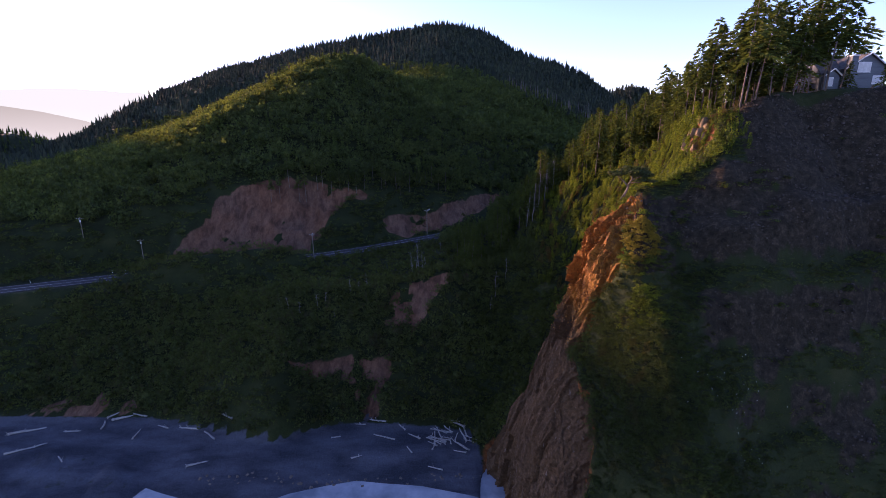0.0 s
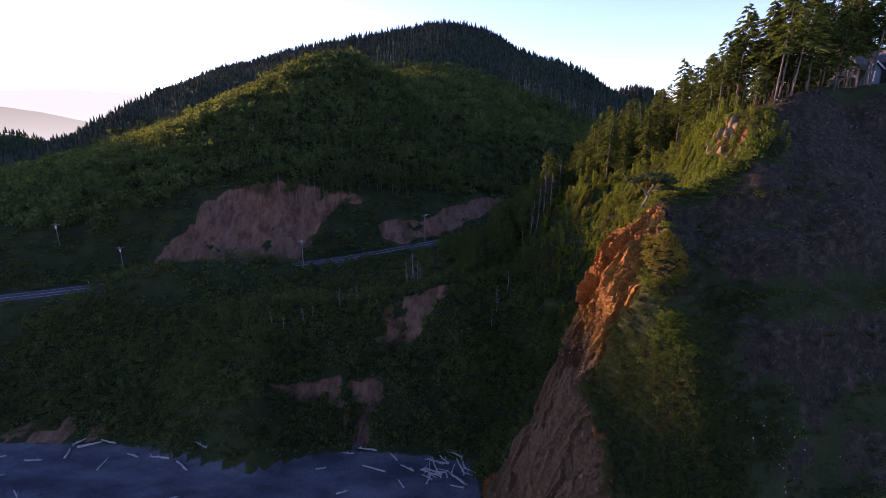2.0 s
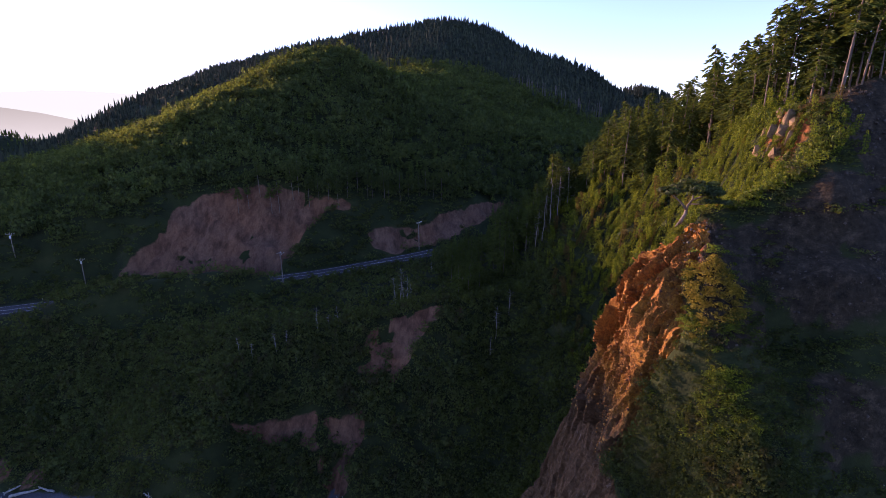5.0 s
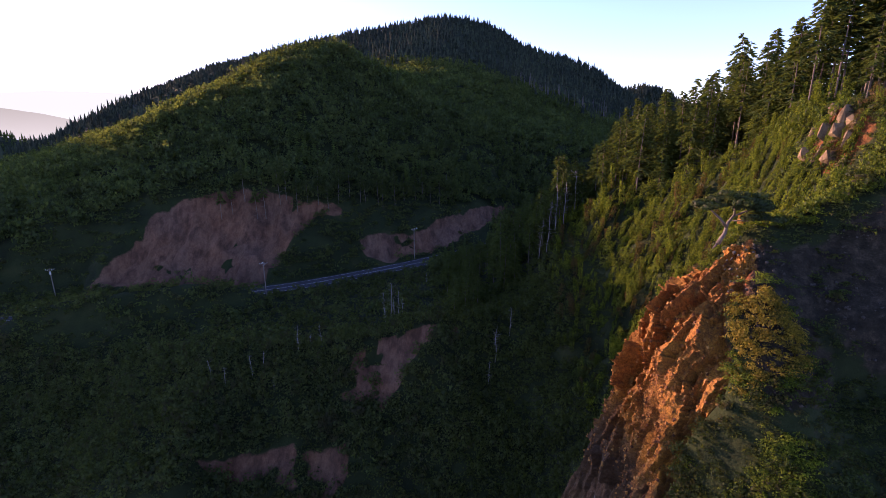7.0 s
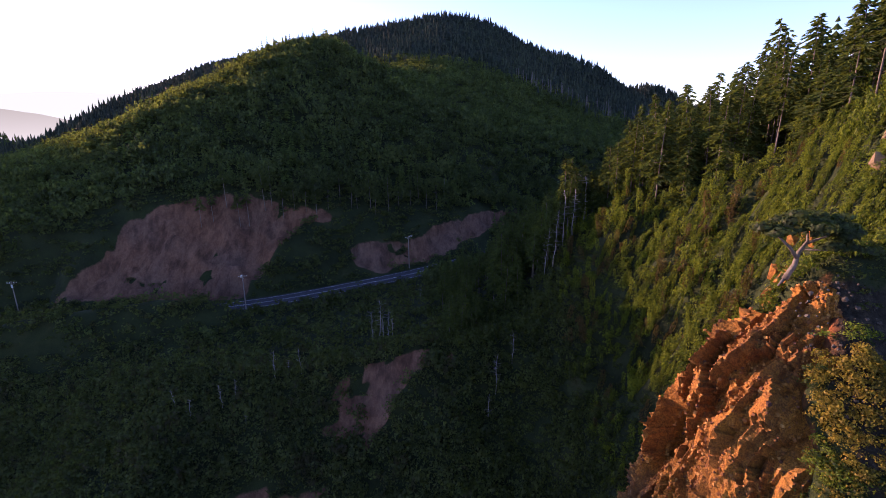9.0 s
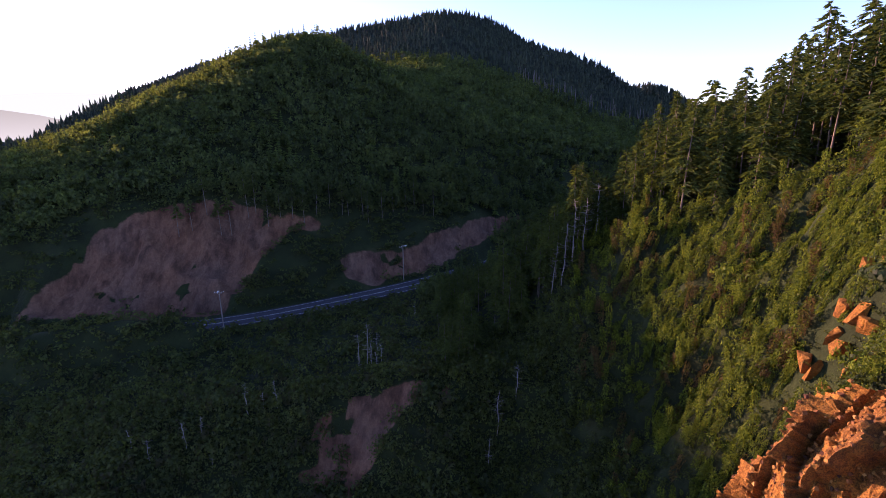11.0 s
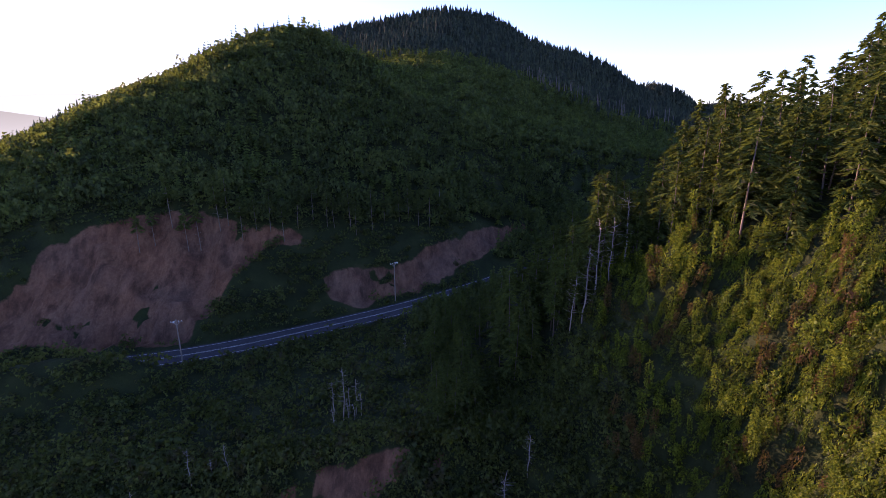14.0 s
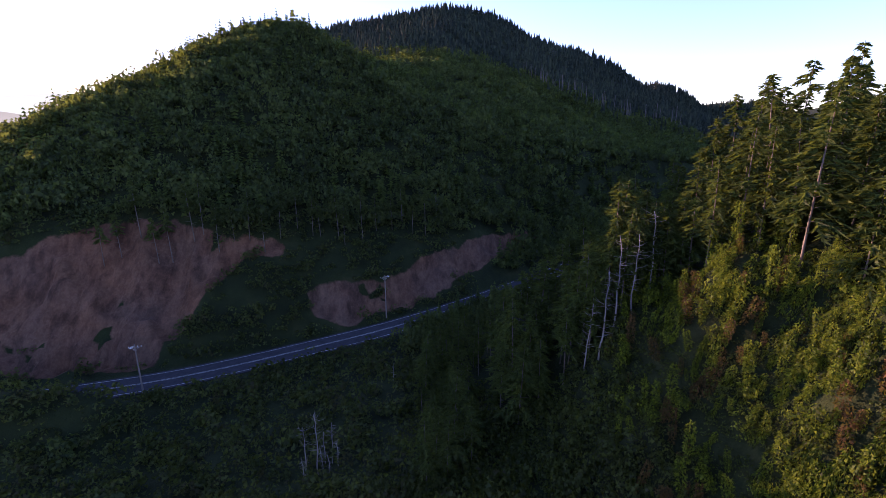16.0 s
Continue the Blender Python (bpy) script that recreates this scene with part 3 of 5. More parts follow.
# the sea, with small ripples in its material
def sea_material():
    m, t, out = material("shallow sea")
    swell = calc(t, "ADD", noise_node(t, 0.25, 4, 0.6), calc(t, "MULTIPLY", noise_node(t, 2.0, 3, 0.6), 0.3))
    surface(t, out, ramp(t, noise_node(t, 0.1, 4), [(0.35, (0.12, 0.14, 0.17)), (0.7, (0.3, 0.32, 0.36))]), 0.22, bump(t, swell, 0.15, 0.3), 0.0, 0.5)
    return m


sx, sy = np.meshgrid(np.linspace(-4000, 4000, 41), np.linspace(-3500, 140, 27))
q = (np.arange(26)[:, None] * 41 + np.arange(40)[None, :]).ravel()
sea = build("water", np.stack([sx, sy, 0 * sx], -1).reshape(-1, 3), np.stack([q, q + 1, q + 42, q + 41], 1), sea_material())
tagged(sea, "calm grey shallow sea washing into the cove", "water", kind="structure")


# ---- the road ----
road_s = np.arange(-330, 150, 2.0)
rx, ry, rz = road_s, road_y(road_s), road_z(road_s)
for _ in range(12):
    ry[1:-1] = (ry[:-2] + 2 * ry[1:-1] + ry[2:]) / 4
    rz[1:-1] = (rz[:-2] + 2 * rz[1:-1] + rz[2:]) / 4
tx, ty = np.gradient(rx), np.gradient(ry)
tl = np.hypot(tx, ty)
ox, oy = -ty / tl, tx / tl


def strip(name, a, b, lift, mat, pieces=None, parent=None, thick=0.0):
    """A band along the road between two offsets from its centre."""
    vs, fs = [], []
    runs = pieces or [(0, len(rx) - 1)]
    for i0, i1 in runs:
        s = slice(i0, i1 + 1)
        k = i1 - i0 + 1
        base = sum(len(v) for v in vs)
        rows = [(a, -thick), (a, 0), (b, 0), (b, -thick)] if thick else [(a, 0), (b, 0)]
        vs.append(np.concatenate([np.stack([rx[s] + ox[s] * o, ry[s] + oy[s] * o, rz[s] + lift + h], 1) for o, h in rows]))
        for r in range(len(rows) - 1):
            j = base + r * k + np.arange(k - 1)
            fs.append(np.stack([j, j + 1, j + k + 1, j + k], 1)[:, ::-1])
    ob = build(name, np.concatenate(vs), np.concatenate(fs), mat, parent)
    return ob


road = tagged(strip("road", -4.3, 4.3, 0.0, ASPHALT, thick=0.6), "two-lane asphalt coast road with painted edge lines", "road", kind="structure")
for off in (-3.55, 3.4):
    strip("edge_line", off, off + 0.17, 0.012, ROAD_PAINT, parent=road)
strip("centre_line", -0.24, -0.1, 0.012, ROAD_PAINT, parent=road)
strip("centre_line", 0.1, 0.24, 0.012, ROAD_PAINT, parent=road)

# hazy ridges far up the coast; haze and glare are painted as glowing colour
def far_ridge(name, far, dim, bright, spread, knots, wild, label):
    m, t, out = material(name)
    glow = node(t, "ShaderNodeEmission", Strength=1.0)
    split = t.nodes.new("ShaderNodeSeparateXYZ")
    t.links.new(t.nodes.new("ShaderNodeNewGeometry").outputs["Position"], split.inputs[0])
    # the glow brightens towards the foot, as valley haze would
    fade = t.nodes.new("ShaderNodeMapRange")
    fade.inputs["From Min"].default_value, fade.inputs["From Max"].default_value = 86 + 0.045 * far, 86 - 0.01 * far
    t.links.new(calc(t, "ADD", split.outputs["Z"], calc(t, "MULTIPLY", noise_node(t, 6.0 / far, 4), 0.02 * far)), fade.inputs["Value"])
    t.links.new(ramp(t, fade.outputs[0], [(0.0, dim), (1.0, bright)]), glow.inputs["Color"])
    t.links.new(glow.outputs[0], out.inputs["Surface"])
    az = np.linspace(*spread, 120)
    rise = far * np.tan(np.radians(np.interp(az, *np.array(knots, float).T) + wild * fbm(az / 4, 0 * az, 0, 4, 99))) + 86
    bx, by = far * np.sin(np.radians(az)), far * np.cos(np.radians(az))
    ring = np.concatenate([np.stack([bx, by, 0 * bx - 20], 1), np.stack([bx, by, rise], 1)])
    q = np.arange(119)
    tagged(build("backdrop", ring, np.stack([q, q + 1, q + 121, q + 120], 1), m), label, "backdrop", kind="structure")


far_ridge("painted sunlit haze over the farthest ridges", 4300, (0.285, 0.295, 0.2), (0.32, 0.33, 0.225), (-66, -20), [(-66, 1.0), (-50, 2.6), (-44, 3.0), (-40, 3.45), (-36, 3.6), (-32, 3.4), (-27, 2.0), (-20, 0.5)], 0.25, "pale hazy ridges far up the coast")
far_ridge("glowing hazy brown ridge", 2300, (0.175, 0.165, 0.105), (0.26, 0.25, 0.165), (-66, -34), [(-66, 2.4), (-46, 2.1), (-42.5, 1.9), (-40, 1.5), (-36.7, 0.7), (-35, 0.0), (-34, -1.0)], 0.12, "brownish hazy ridge across the side valley")

# ---- plants ----
rng = np.random.default_rng(7)


def sprays(centres, ways, length, width, up=(0, 0, 1), roll=None):
    """Triangles that start at the centres and point along the ways."""
    n = len(centres)
    ways = ways / np.linalg.norm(ways, axis=1, keepdims=True)
    side = np.cross(ways, rng.normal(size=(n, 3)) if roll is None else roll)
    side /= np.linalg.norm(side, axis=1, keepdims=True) + 1e-9
    L, W = np.asarray(length).reshape(-1, 1), np.asarray(width).reshape(-1, 1)
    v = np.stack([centres - side * W * 0.5, centres + side * W * 0.5, centres + ways * L], 1).reshape(-1, 3)
    return v, np.arange(3 * n).reshape(-1, 3)


def clump(n, size, leaf, lumps=5, flat=0.75, seed=0):
    """A crown of loose leaf sprays: uneven lumps on one another, open between, wider above."""
    r = np.random.default_rng(seed)
    cen = r.normal(size=(lumps, 3)) * np.array([0.45, 0.45, 0.4]) * size
    cen[:, 2] = np.abs(cen[:, 2]) * flat + size * 0.35
    rad = size * r.uniform(0.35, 0.62, lumps)
    k = r.integers(0, lumps, n)
    d = r.normal(size=(n, 3))
    d[:, 2] = np.abs(d[:, 2]) * 0.9 - 0.25
    d /= np.linalg.norm(d, axis=1, keepdims=True)
    p = cen[k] + d * rad[k][:, None] * r.uniform(0.7, 1.08, (n, 1)) * np.array([1, 1, flat])
    a = np.cross(d, r.normal(size=(n, 3)))
    a /= np.linalg.norm(a, axis=1, keepdims=True) + 1e-9
    b = np.cross(d, a) + d * r.uniform(-0.5, 0.5, (n, 1))
    s = leaf * r.uniform(0.6, 1.3, (n, 1))
    v = np.stack([p - a * s * 0.5 - b * s * 0.3, p + a * s * 0.5 - b * s * 0.2, p + b * s * 0.65], 1).reshape(-1, 3)
    return v, np.arange(3 * n).reshape(-1, 3)


def spire(h, levels, arms, reach, seed=0, bare=0.1):
    """A far conifer: whorls of drooping arms round a thin stem."""
    r = np.random.default_rng(seed)
    vs, fs, k = [], [], 0
    for i in range(levels):
        u = bare + (1 - bare) * i / levels
        rad = reach * (1 - u) ** 0.8 * r.uniform(0.75, 1.15) + 0.12
        for a in np.linspace(0, 2 * math.pi, arms, endpoint=False) + r.uniform(0, 6):
            L = rad * r.uniform(0.6, 1.2)
            c, s = math.cos(a), math.sin(a)
            z = u * h + h * 0.06
            w = 0.3 * L + 0.1
            vs += [(0, 0, z + h * 0.05), (c * L * 0.55 - s * w, s * L * 0.55 + c * w, z - 0.12 * L), (c * L, s * L, z - 0.3 * L), (c * L * 0.55 + s * w, s * L * 0.55 - c * w, z - 0.12 * L)]
            fs += [(k, k + 1, k + 2), (k, k + 2, k + 3)]
            k += 4
    vs += [(0.12, 0, 0), (-0.06, 0.1, 0), (-0.06, -0.1, 0), (0, 0, h * 1.04)]
    fs += [(k, k + 1, k + 3), (k + 1, k + 2, k + 3), (k + 2, k, k + 3)]
    return np.array(vs), np.array(fs)


def strew(name, shapes, spots, mats, tags, parent=None):
    """Many copies of a few shapes as one mesh: spots are rows of x, y, z, scale, stretch up, turn, which shape."""
    vs, fs, base = [], [], 0
    for i, (v, f) in enumerate(shapes):
        rows = spots[spots[:, 6].astype(int) % len(shapes) == i]
        if not len(rows):
            continue
        c, s = np.cos(rows[:, 5])[:, None], np.sin(rows[:, 5])[:, None]
        x, y, z = [v[:, j][None, :] for j in range(3)]
        k, st = rows[:, 3][:, None], rows[:, 4][:, None]
        V = np.stack([rows[:, :1] + k * (x * c - y * s), rows[:, 1:2] + k * (x * s + y * c), rows[:, 2:3] + k * st * z], -1).reshape(-1, 3)
        F = (f[None, :, :] + (np.arange(len(rows)) * len(v))[:, None, None]).reshape(-1, 3) + base
        vs.append(V), fs.append(F)
        base += len(V)
    ob = build(name, np.concatenate(vs), np.concatenate(fs), mats, parent)
    return tagged(ob, *tags, kind="stuff")


def spots(n, box, keep, scale, stretch, shapes, sink=0.1):
    """Random places on the land inside a box, thinned by keep(x, y, z) 0..1."""
    x, y = rng.uniform(box[0], box[1], n), rng.uniform(box[2], box[3], n)
    z = height(x, y)
    ok = rng.uniform(size=n) < keep(x, y, z)
    x, y, z = x[ok], y[ok], z[ok]
    m = len(x)
    k = rng.uniform(*scale, m)
    return np.stack([x, y, z - sink * k, k, rng.uniform(*stretch, m), rng.uniform(0, 6.28, m), rng.integers(0, shapes, m)], 1)


def free(x, y, z):
    """Where anything grows: not on the road, the slides, the beach or bare rock."""
    return (1 - soil_at(x, y)) * (np.abs(y - road_y(x)) * 0.86 > 6.3) * (z > 3.4) * (1 - rock_at(x, y, z))


SPUR_WOOD = [(3, 176), (11, 162), (20, 160), (28, 160), (36, 165), (40, 160), (43, 154.5), (47, 151), (50.5, 145), (53, 139), (56.5, 134), (60, 126), (61.5, 114), (65, 107.5), (85, 111), (97, 113), (140, 122), (170, 200), (120, 215), (60, 200), (30, 195), (12, 188)]
DARK_WOOD = [(6, 148), (13, 150), (16, 166), (24, 226), (7, 208), (0, 199), (5, 180)]


def hill_keep(x, y, z):
    edge = road_y(x) + 33 + 5 * fbm(x / 12, y / 12, 0, 2, 61)
    return free(x, y, z) * ((y > edge) | ((y > road_y(x) + 10) & (x > 22))) * (inside(x, y, SPUR_WOOD) < 0) * (z > 8) * ~((x < -50) & (y > 325) & (y < 440)) * (x > -330 - 0.6 * (y - 300)) * (y < 690)


crowns = [clump(54, 3.4, 1.15, 7, 0.8, s) for s in range(5)]
fine_crowns = [clump(105, 3.4, 0.78, 8, 0.85, s + 5) for s in range(5)]
firs = [spire(12, 9, 6, 3.2, s) for s in range(4)]


def small_fir(seed):
    """A fir on a far skyline: three ragged tiers round a point."""
    r = np.random.default_rng(seed)
    vs, fs = [], []
    for low, high, rad in ((0.5, 6.5, 2.6), (3.8, 9.4, 1.9), (6.8, 12.6, 1.15)):
        k, a = len(vs), r.uniform(0, 6.28)
        for i in range(6):
            d = rad * r.uniform(0.65, 1.2)
            vs.append((d * math.cos(a + i * 1.047), d * math.sin(a + i * 1.047), low + r.uniform(-0.5, 0.7)))
        vs.append((r.normal() * 0.15, r.normal() * 0.15, high))
        fs += [(k + i, k + (i + 1) % 6, k + 6) for i in range(6)]
    return np.array(vs), np.array(fs)


top_firs = [small_fir(s + 300) for s in range(5)]
strew("hillside_canopy", fine_crowns, spots(5700, (-330, 120, 190, 300), hill_keep, (0.7, 1.35), (0.9, 1.4), 5), CANOPY,
      ("dense dark green broadleaf woodland covering the hillside", "forest"))
strew("upper_canopy", crowns, spots(8800, (-330, 230, 296, 470), hill_keep, (0.7, 1.35), (0.9, 1.4), 5), CANOPY,
      ("dark broadleaf woodland high on the hillside", "forest"))
strew("hillside_conifers", firs, spots(4600, (-330, 260, 205, 470), lambda x, y, z: hill_keep(x, y, z) * ease(-0.15, 0.25, fbm(x / 50, y / 50, 0, 3, 71) + 0.35 * ease(95, 108, z) * (y < 330)), (0.45, 0.85), (0.85, 1.1), 4), NEEDLES,
      ("dark spruce trees scattered through the hillside woodland", "forest"))
slope_trees = spots(7500, (-420, 330, 440, 700), lambda x, y, z: hill_keep(x, y, z) * ((x > -70) | (y > 520) | (x < -140)), (0.45, 0.8), (0.8, 1.1), 3)
strew("crest_conifers", top_firs, spots(900, (-215, 10, 284, 318), lambda x, y, z: hill_keep(x, y, z) * ease(-0.3, 0.2, fbm(x / 16, y / 16, 0, 2, 73)), (0.28, 0.58), (0.85, 1.05), 5), NEEDLES,
      ("pointed dark spruces along the crest of the wooded hill", "forest"))
strew("skyline_forest", top_firs, spots(1900, (-400, 300, 638, 662), lambda x, y, z: z > 40, (0.22, 0.5), (0.9, 1.2), 5), HAZED_NEEDLES,
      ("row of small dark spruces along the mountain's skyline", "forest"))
strew("mountain_forest", top_firs, slope_trees, HAZED_NEEDLES,
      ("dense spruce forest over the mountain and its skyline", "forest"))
strew("distant_forest", top_firs, spots(1800, (380, 950, 1300, 1500), lambda x, y, z: z > 60, (1.0, 1.6), (0.9, 1.1), 3), HAZED_NEEDLES,
      ("spruce forest on a far ridge, tinted blue for haze", "forest"))
strew("ridge_forest", top_firs, spots(1500, (-850, -450, 500, 800), lambda x, y, z: z > 40, (0.5, 0.9), (0.9, 1.1), 3), NEEDLES,
      ("dark forest along a hazy ridge", "forest"))

def grows(x, y, z):
    """As free(), but also over the ragged edge of the bare rock."""
    return (1 - soil_at(x, y)) * (z > 3.4) * (rock_at(x, y, z) < 0.45)


def tuft(n, h, wide, leaf, seed=0):
    """A tall drooping tuft: narrow sprays hang round an uneven column that leans a little."""
    r = np.random.default_rng(seed)
    u = r.uniform(0.05, 1, n) ** 0.8
    a = r.uniform(0, 6.28, n)
    rad = wide * (0.35 + 0.65 * np.sin(np.clip(u * 2.6, 0, 3.1)) ** 0.7) * (0.75 + 0.35 * np.sin(3 * a + seed)) * r.uniform(0.75, 1.1, n)
    lean = r.normal(size=2) * 0.12 * h
    c = np.stack([rad * np.cos(a) + lean[0] * u, rad * np.sin(a) + lean[1] * u, u * h], 1)
    w = np.stack([np.cos(a) * 0.8, np.sin(a) * 0.8, r.uniform(-0.9, 0.5, n)], 1) + r.normal(size=(n, 3)) * 0.35
    global rng
    rng = r
    return sprays(c, w, leaf * r.uniform(0.7, 1.5, n), leaf * r.uniform(0.5, 0.9, n))


bushes = [clump(260, 1.5, 0.24, 9, 0.95, s + 30) for s in range(2)] + [tuft(270, 3.6, 0.5, 0.25, s + 20) for s in range(6)]
coarse = [clump(70, 1.6, 0.36, 7, 0.9, s + 40) for s in range(4)]
rng = np.random.default_rng(17)
strew("slope_scrub", bushes, spots(1150, (28, 64, 97, 170), lambda x, y, z: free(x, y, z) * (inside(x, y, SPUR_WOOD) < 2) * ease(28, 36, x) * ease(-0.42, -0.12, fbm(x / 9, y / 5, 0, 3, 66)) * (1 - np.exp(-((x - 57) / 3.2) ** 4 - ((y - 105) / 4) ** 4)) * (1 - np.exp(-((x - 50) / 3.0) ** 4 - ((y - 113.5) / 3.6) ** 4)), (0.35, 1.1), (0.8, 1.7), 8), SCRUB,
      ("bright green coastal scrub in tall tufts on a steep slope", "shrubs"))
strew("gully_scrub", coarse, spots(3400, (2, 37, 95, 172), lambda x, y, z: free(x, y, z) * (inside(x, y, SPUR_WOOD) < 2) * ease(2, 14, x) * ease(38, 30, x), (0.4, 1.2), (0.8, 1.5), 4), SHADED_SCRUB,
      ("green scrub in the gully below the slope, shade in its colour", "shrubs"))
low = [clump(50, 1.8, 0.46, 6, 0.8, s + 50) for s in range(4)]
strew("bench_scrub", low, spots(11500, (-300, 16, 100, 262), lambda x, y, z: free(x, y, z) * (y < road_y(x) + 42), (0.6, 1.55), (0.7, 1.2), 4), HERBS,
      ("dense dark green brush between beach and road", "shrubs"))
def ochre_heart(x, y):
    return np.exp(-((x - 37.4) / 3.0) ** 2 - ((y - 85.2) / 3.3) ** 2)


def face_keep(x, y, z):
    return free(x, y, z) * ease(0.7, 0.3, scree_at(x, y, z)) * (inside(x, y, SPUR_WOOD) < 0) * (y < 108)


leafy = [clump(84, 1.2, 0.26, 7, 0.8, s + 70) for s in range(4)]
herb = [clump(32, 1.6, 0.42, 5, 0.7, s + 90) for s in range(4)]
strew("face_herbs", herb, spots(7500, (38, 120, 50, 112), face_keep, (0.25, 0.7), (0.5, 1.0), 4), HERBS,
      ("patches of grass and low herbs on the rocky face", "grass"))
strew("face_bushes", leafy, spots(900, (46, 118, 64, 106), lambda x, y, z: free(x, y, z) * ease(0.08, 0.3, fbm(x / 9, z / 7, 0, 2, 46)) * (inside(x, y, SPUR_WOOD) < 0), (0.7, 1.7), (0.5, 0.9), 4), NOSE_SCRUB,
      ("dark low bushes clinging to the seaward rock", "shrubs"))
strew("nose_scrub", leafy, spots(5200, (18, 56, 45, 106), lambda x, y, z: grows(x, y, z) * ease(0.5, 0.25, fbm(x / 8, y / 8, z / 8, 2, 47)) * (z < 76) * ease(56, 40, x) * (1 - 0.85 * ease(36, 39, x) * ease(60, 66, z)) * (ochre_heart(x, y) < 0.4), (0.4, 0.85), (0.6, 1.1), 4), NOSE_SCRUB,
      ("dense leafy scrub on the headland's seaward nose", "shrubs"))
strew("rusty_scrub", bushes, spots(500, (30, 64, 104, 160), lambda x, y, z: free(x, y, z) * (inside(x, y, SPUR_WOOD) < 1) * ease(0.05, 0.3, fbm(x / 10, y / 10, 0, 2, 63)), (0.5, 1.1), (0.8, 1.6), 8), RUST_SCRUB,
      ("rusty brown tufts of old scrub on the slope", "shrubs"))
strew("ochre_scrub", leafy, spots(4600, (24, 46, 70, 100), lambda x, y, z: (ochre_heart(x, y) + 0.5 * fbm(x / 2.5, y / 2.5, 0, 2, 49) > 0.33), (0.3, 0.75), (0.7, 1.2), 4), OCHRE_SCRUB,
      ("ochre and yellow scrub on the crest beside the red rock", "shrubs"))
strew("thicket", crowns, spots(900, (-160, 10, 112, 178), lambda x, y, z: free(x, y, z) * ease(0.0, 0.25, fbm(x / 14, y / 14, 0, 2, 57)) * (y < road_y(x) - 16), (0.35, 0.75), (0.8, 1.2), 5), CANOPY,
      ("rounded dark thickets on the slope above the beach", "shrubs"))
strew("far_slope_forest", top_firs, spots(4500, (-700, -230, 240, 680), lambda x, y, z: (z > 30) * ease(-200, -250, x + 0.45 * (y - 300)), (0.6, 1.1), (0.8, 1.1), 3), HAZED_NEEDLES,
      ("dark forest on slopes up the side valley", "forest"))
strew("slope_grass", herb, spots(4600, (28, 64, 97, 170), lambda x, y, z: grows(x, y, z) * (inside(x, y, SPUR_WOOD) < 2) * ease(28, 34, x), (0.3, 0.6), (0.7, 1.3), 4), SHADED_SCRUB,
      ("low green growth between the scrub tufts, darkened as shaded gaps", "grass"))


def drape(n, run, wide, leaf, seed=0):
    """A hanging column of scrub: downward sprays over a half-round ridge that falls to the west."""
    r = np.random.default_rng(seed)
    u = r.uniform(0, 1, n) ** 0.85
    a = r.uniform(-1.5, 1.5, n)
    girth = wide * (0.45 + 0.55 * np.sin(np.clip(0.25 + 2.7 * u, 0, 3.1))) * (0.85 + 0.25 * np.sin(u * 14 + seed)) * r.uniform(0.8, 1.08, n)
    lift = girth * np.cos(a) * 1.05
    c = np.stack([-0.4 * run * u - 0.62 * lift, girth * np.sin(a) + 0.06 * run * np.sin(2.2 * u + seed), -0.86 * run * u + 0.55 * lift], 1)
    w = np.stack([-0.45 - 0.5 * np.cos(a) * r.uniform(0, 1, n), 0.5 * np.sin(a), r.uniform(-1.3, -0.1, n)], 1) + r.normal(size=(n, 3)) * 0.25
    global rng
    rng = r
    return sprays(c, w, leaf * r.uniform(0.8, 1.7, n), leaf * r.uniform(0.4, 0.75, n))


def hang(name, n, shapes, mat, keep, tags):
    """Columns that follow the fall of the slope where they hang."""
    rows = spots(n, (36, 66, 102, 172), keep, (0.5, 1.1), (1, 1), len(shapes), -1.1)
    x, y = rows[:, 0], rows[:, 1]
    sx, sy = (height(x + 2, y) - height(x - 2, y)) / 4, (height(x, y + 2) - height(x, y - 2)) / 4
    rows[:, 5] = np.arctan2(sy, np.maximum(sx, 0.25)) * 0.25 + rng.normal(size=len(rows)) * 0.1
    rows[:, 4] = np.clip(np.hypot(sx, sy) * 0.8, 0.8, 1.5)
    strew(name, shapes, rows, mat, tags)


def slope_keep(x, y, z):
    return free(x, y, z) * (1 - np.exp(-((x - 50) / 3.0) ** 4 - ((y - 113.5) / 3.6) ** 4)) * (inside(x, y, SPUR_WOOD) < 3) * ease(37, 43, x)


strips = [drape(430, 5.2, 0.66, 0.25, s + 700) for s in range(6)]
rng = np.random.default_rng(57)
hang("hanging_scrub", 1250, strips, SCRUB, slope_keep, ("long green columns of scrub hanging down the steep slope", "shrubs"))
hang("rusty_hanging_scrub", 90, strips, RUST_SCRUB, slope_keep, ("brown and rusty strips of scrub hanging down the slope", "shrubs"))


def flank_keep(x, y, z):
    return grows(x, y, z) * ease(30, 38, z) * ease(71, 67, z) * (1 - 0.8 * ease(37, 40, x))


# split at z 50 to 56: shade-dark bushes below, lit green ones above
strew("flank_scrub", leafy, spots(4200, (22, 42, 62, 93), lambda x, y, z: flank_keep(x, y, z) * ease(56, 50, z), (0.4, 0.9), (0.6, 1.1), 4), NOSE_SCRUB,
      ("leafy green bushes crowding the headland's flank, darkened for shade", "shrubs"))
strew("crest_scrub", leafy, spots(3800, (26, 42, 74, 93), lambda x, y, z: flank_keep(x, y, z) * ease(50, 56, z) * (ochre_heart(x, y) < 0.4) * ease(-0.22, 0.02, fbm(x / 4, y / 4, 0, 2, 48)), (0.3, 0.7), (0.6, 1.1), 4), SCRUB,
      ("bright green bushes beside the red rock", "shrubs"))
steep = [clump(62, 1.9, 0.44, 7, 0.9, s + 150) for s in range(4)]
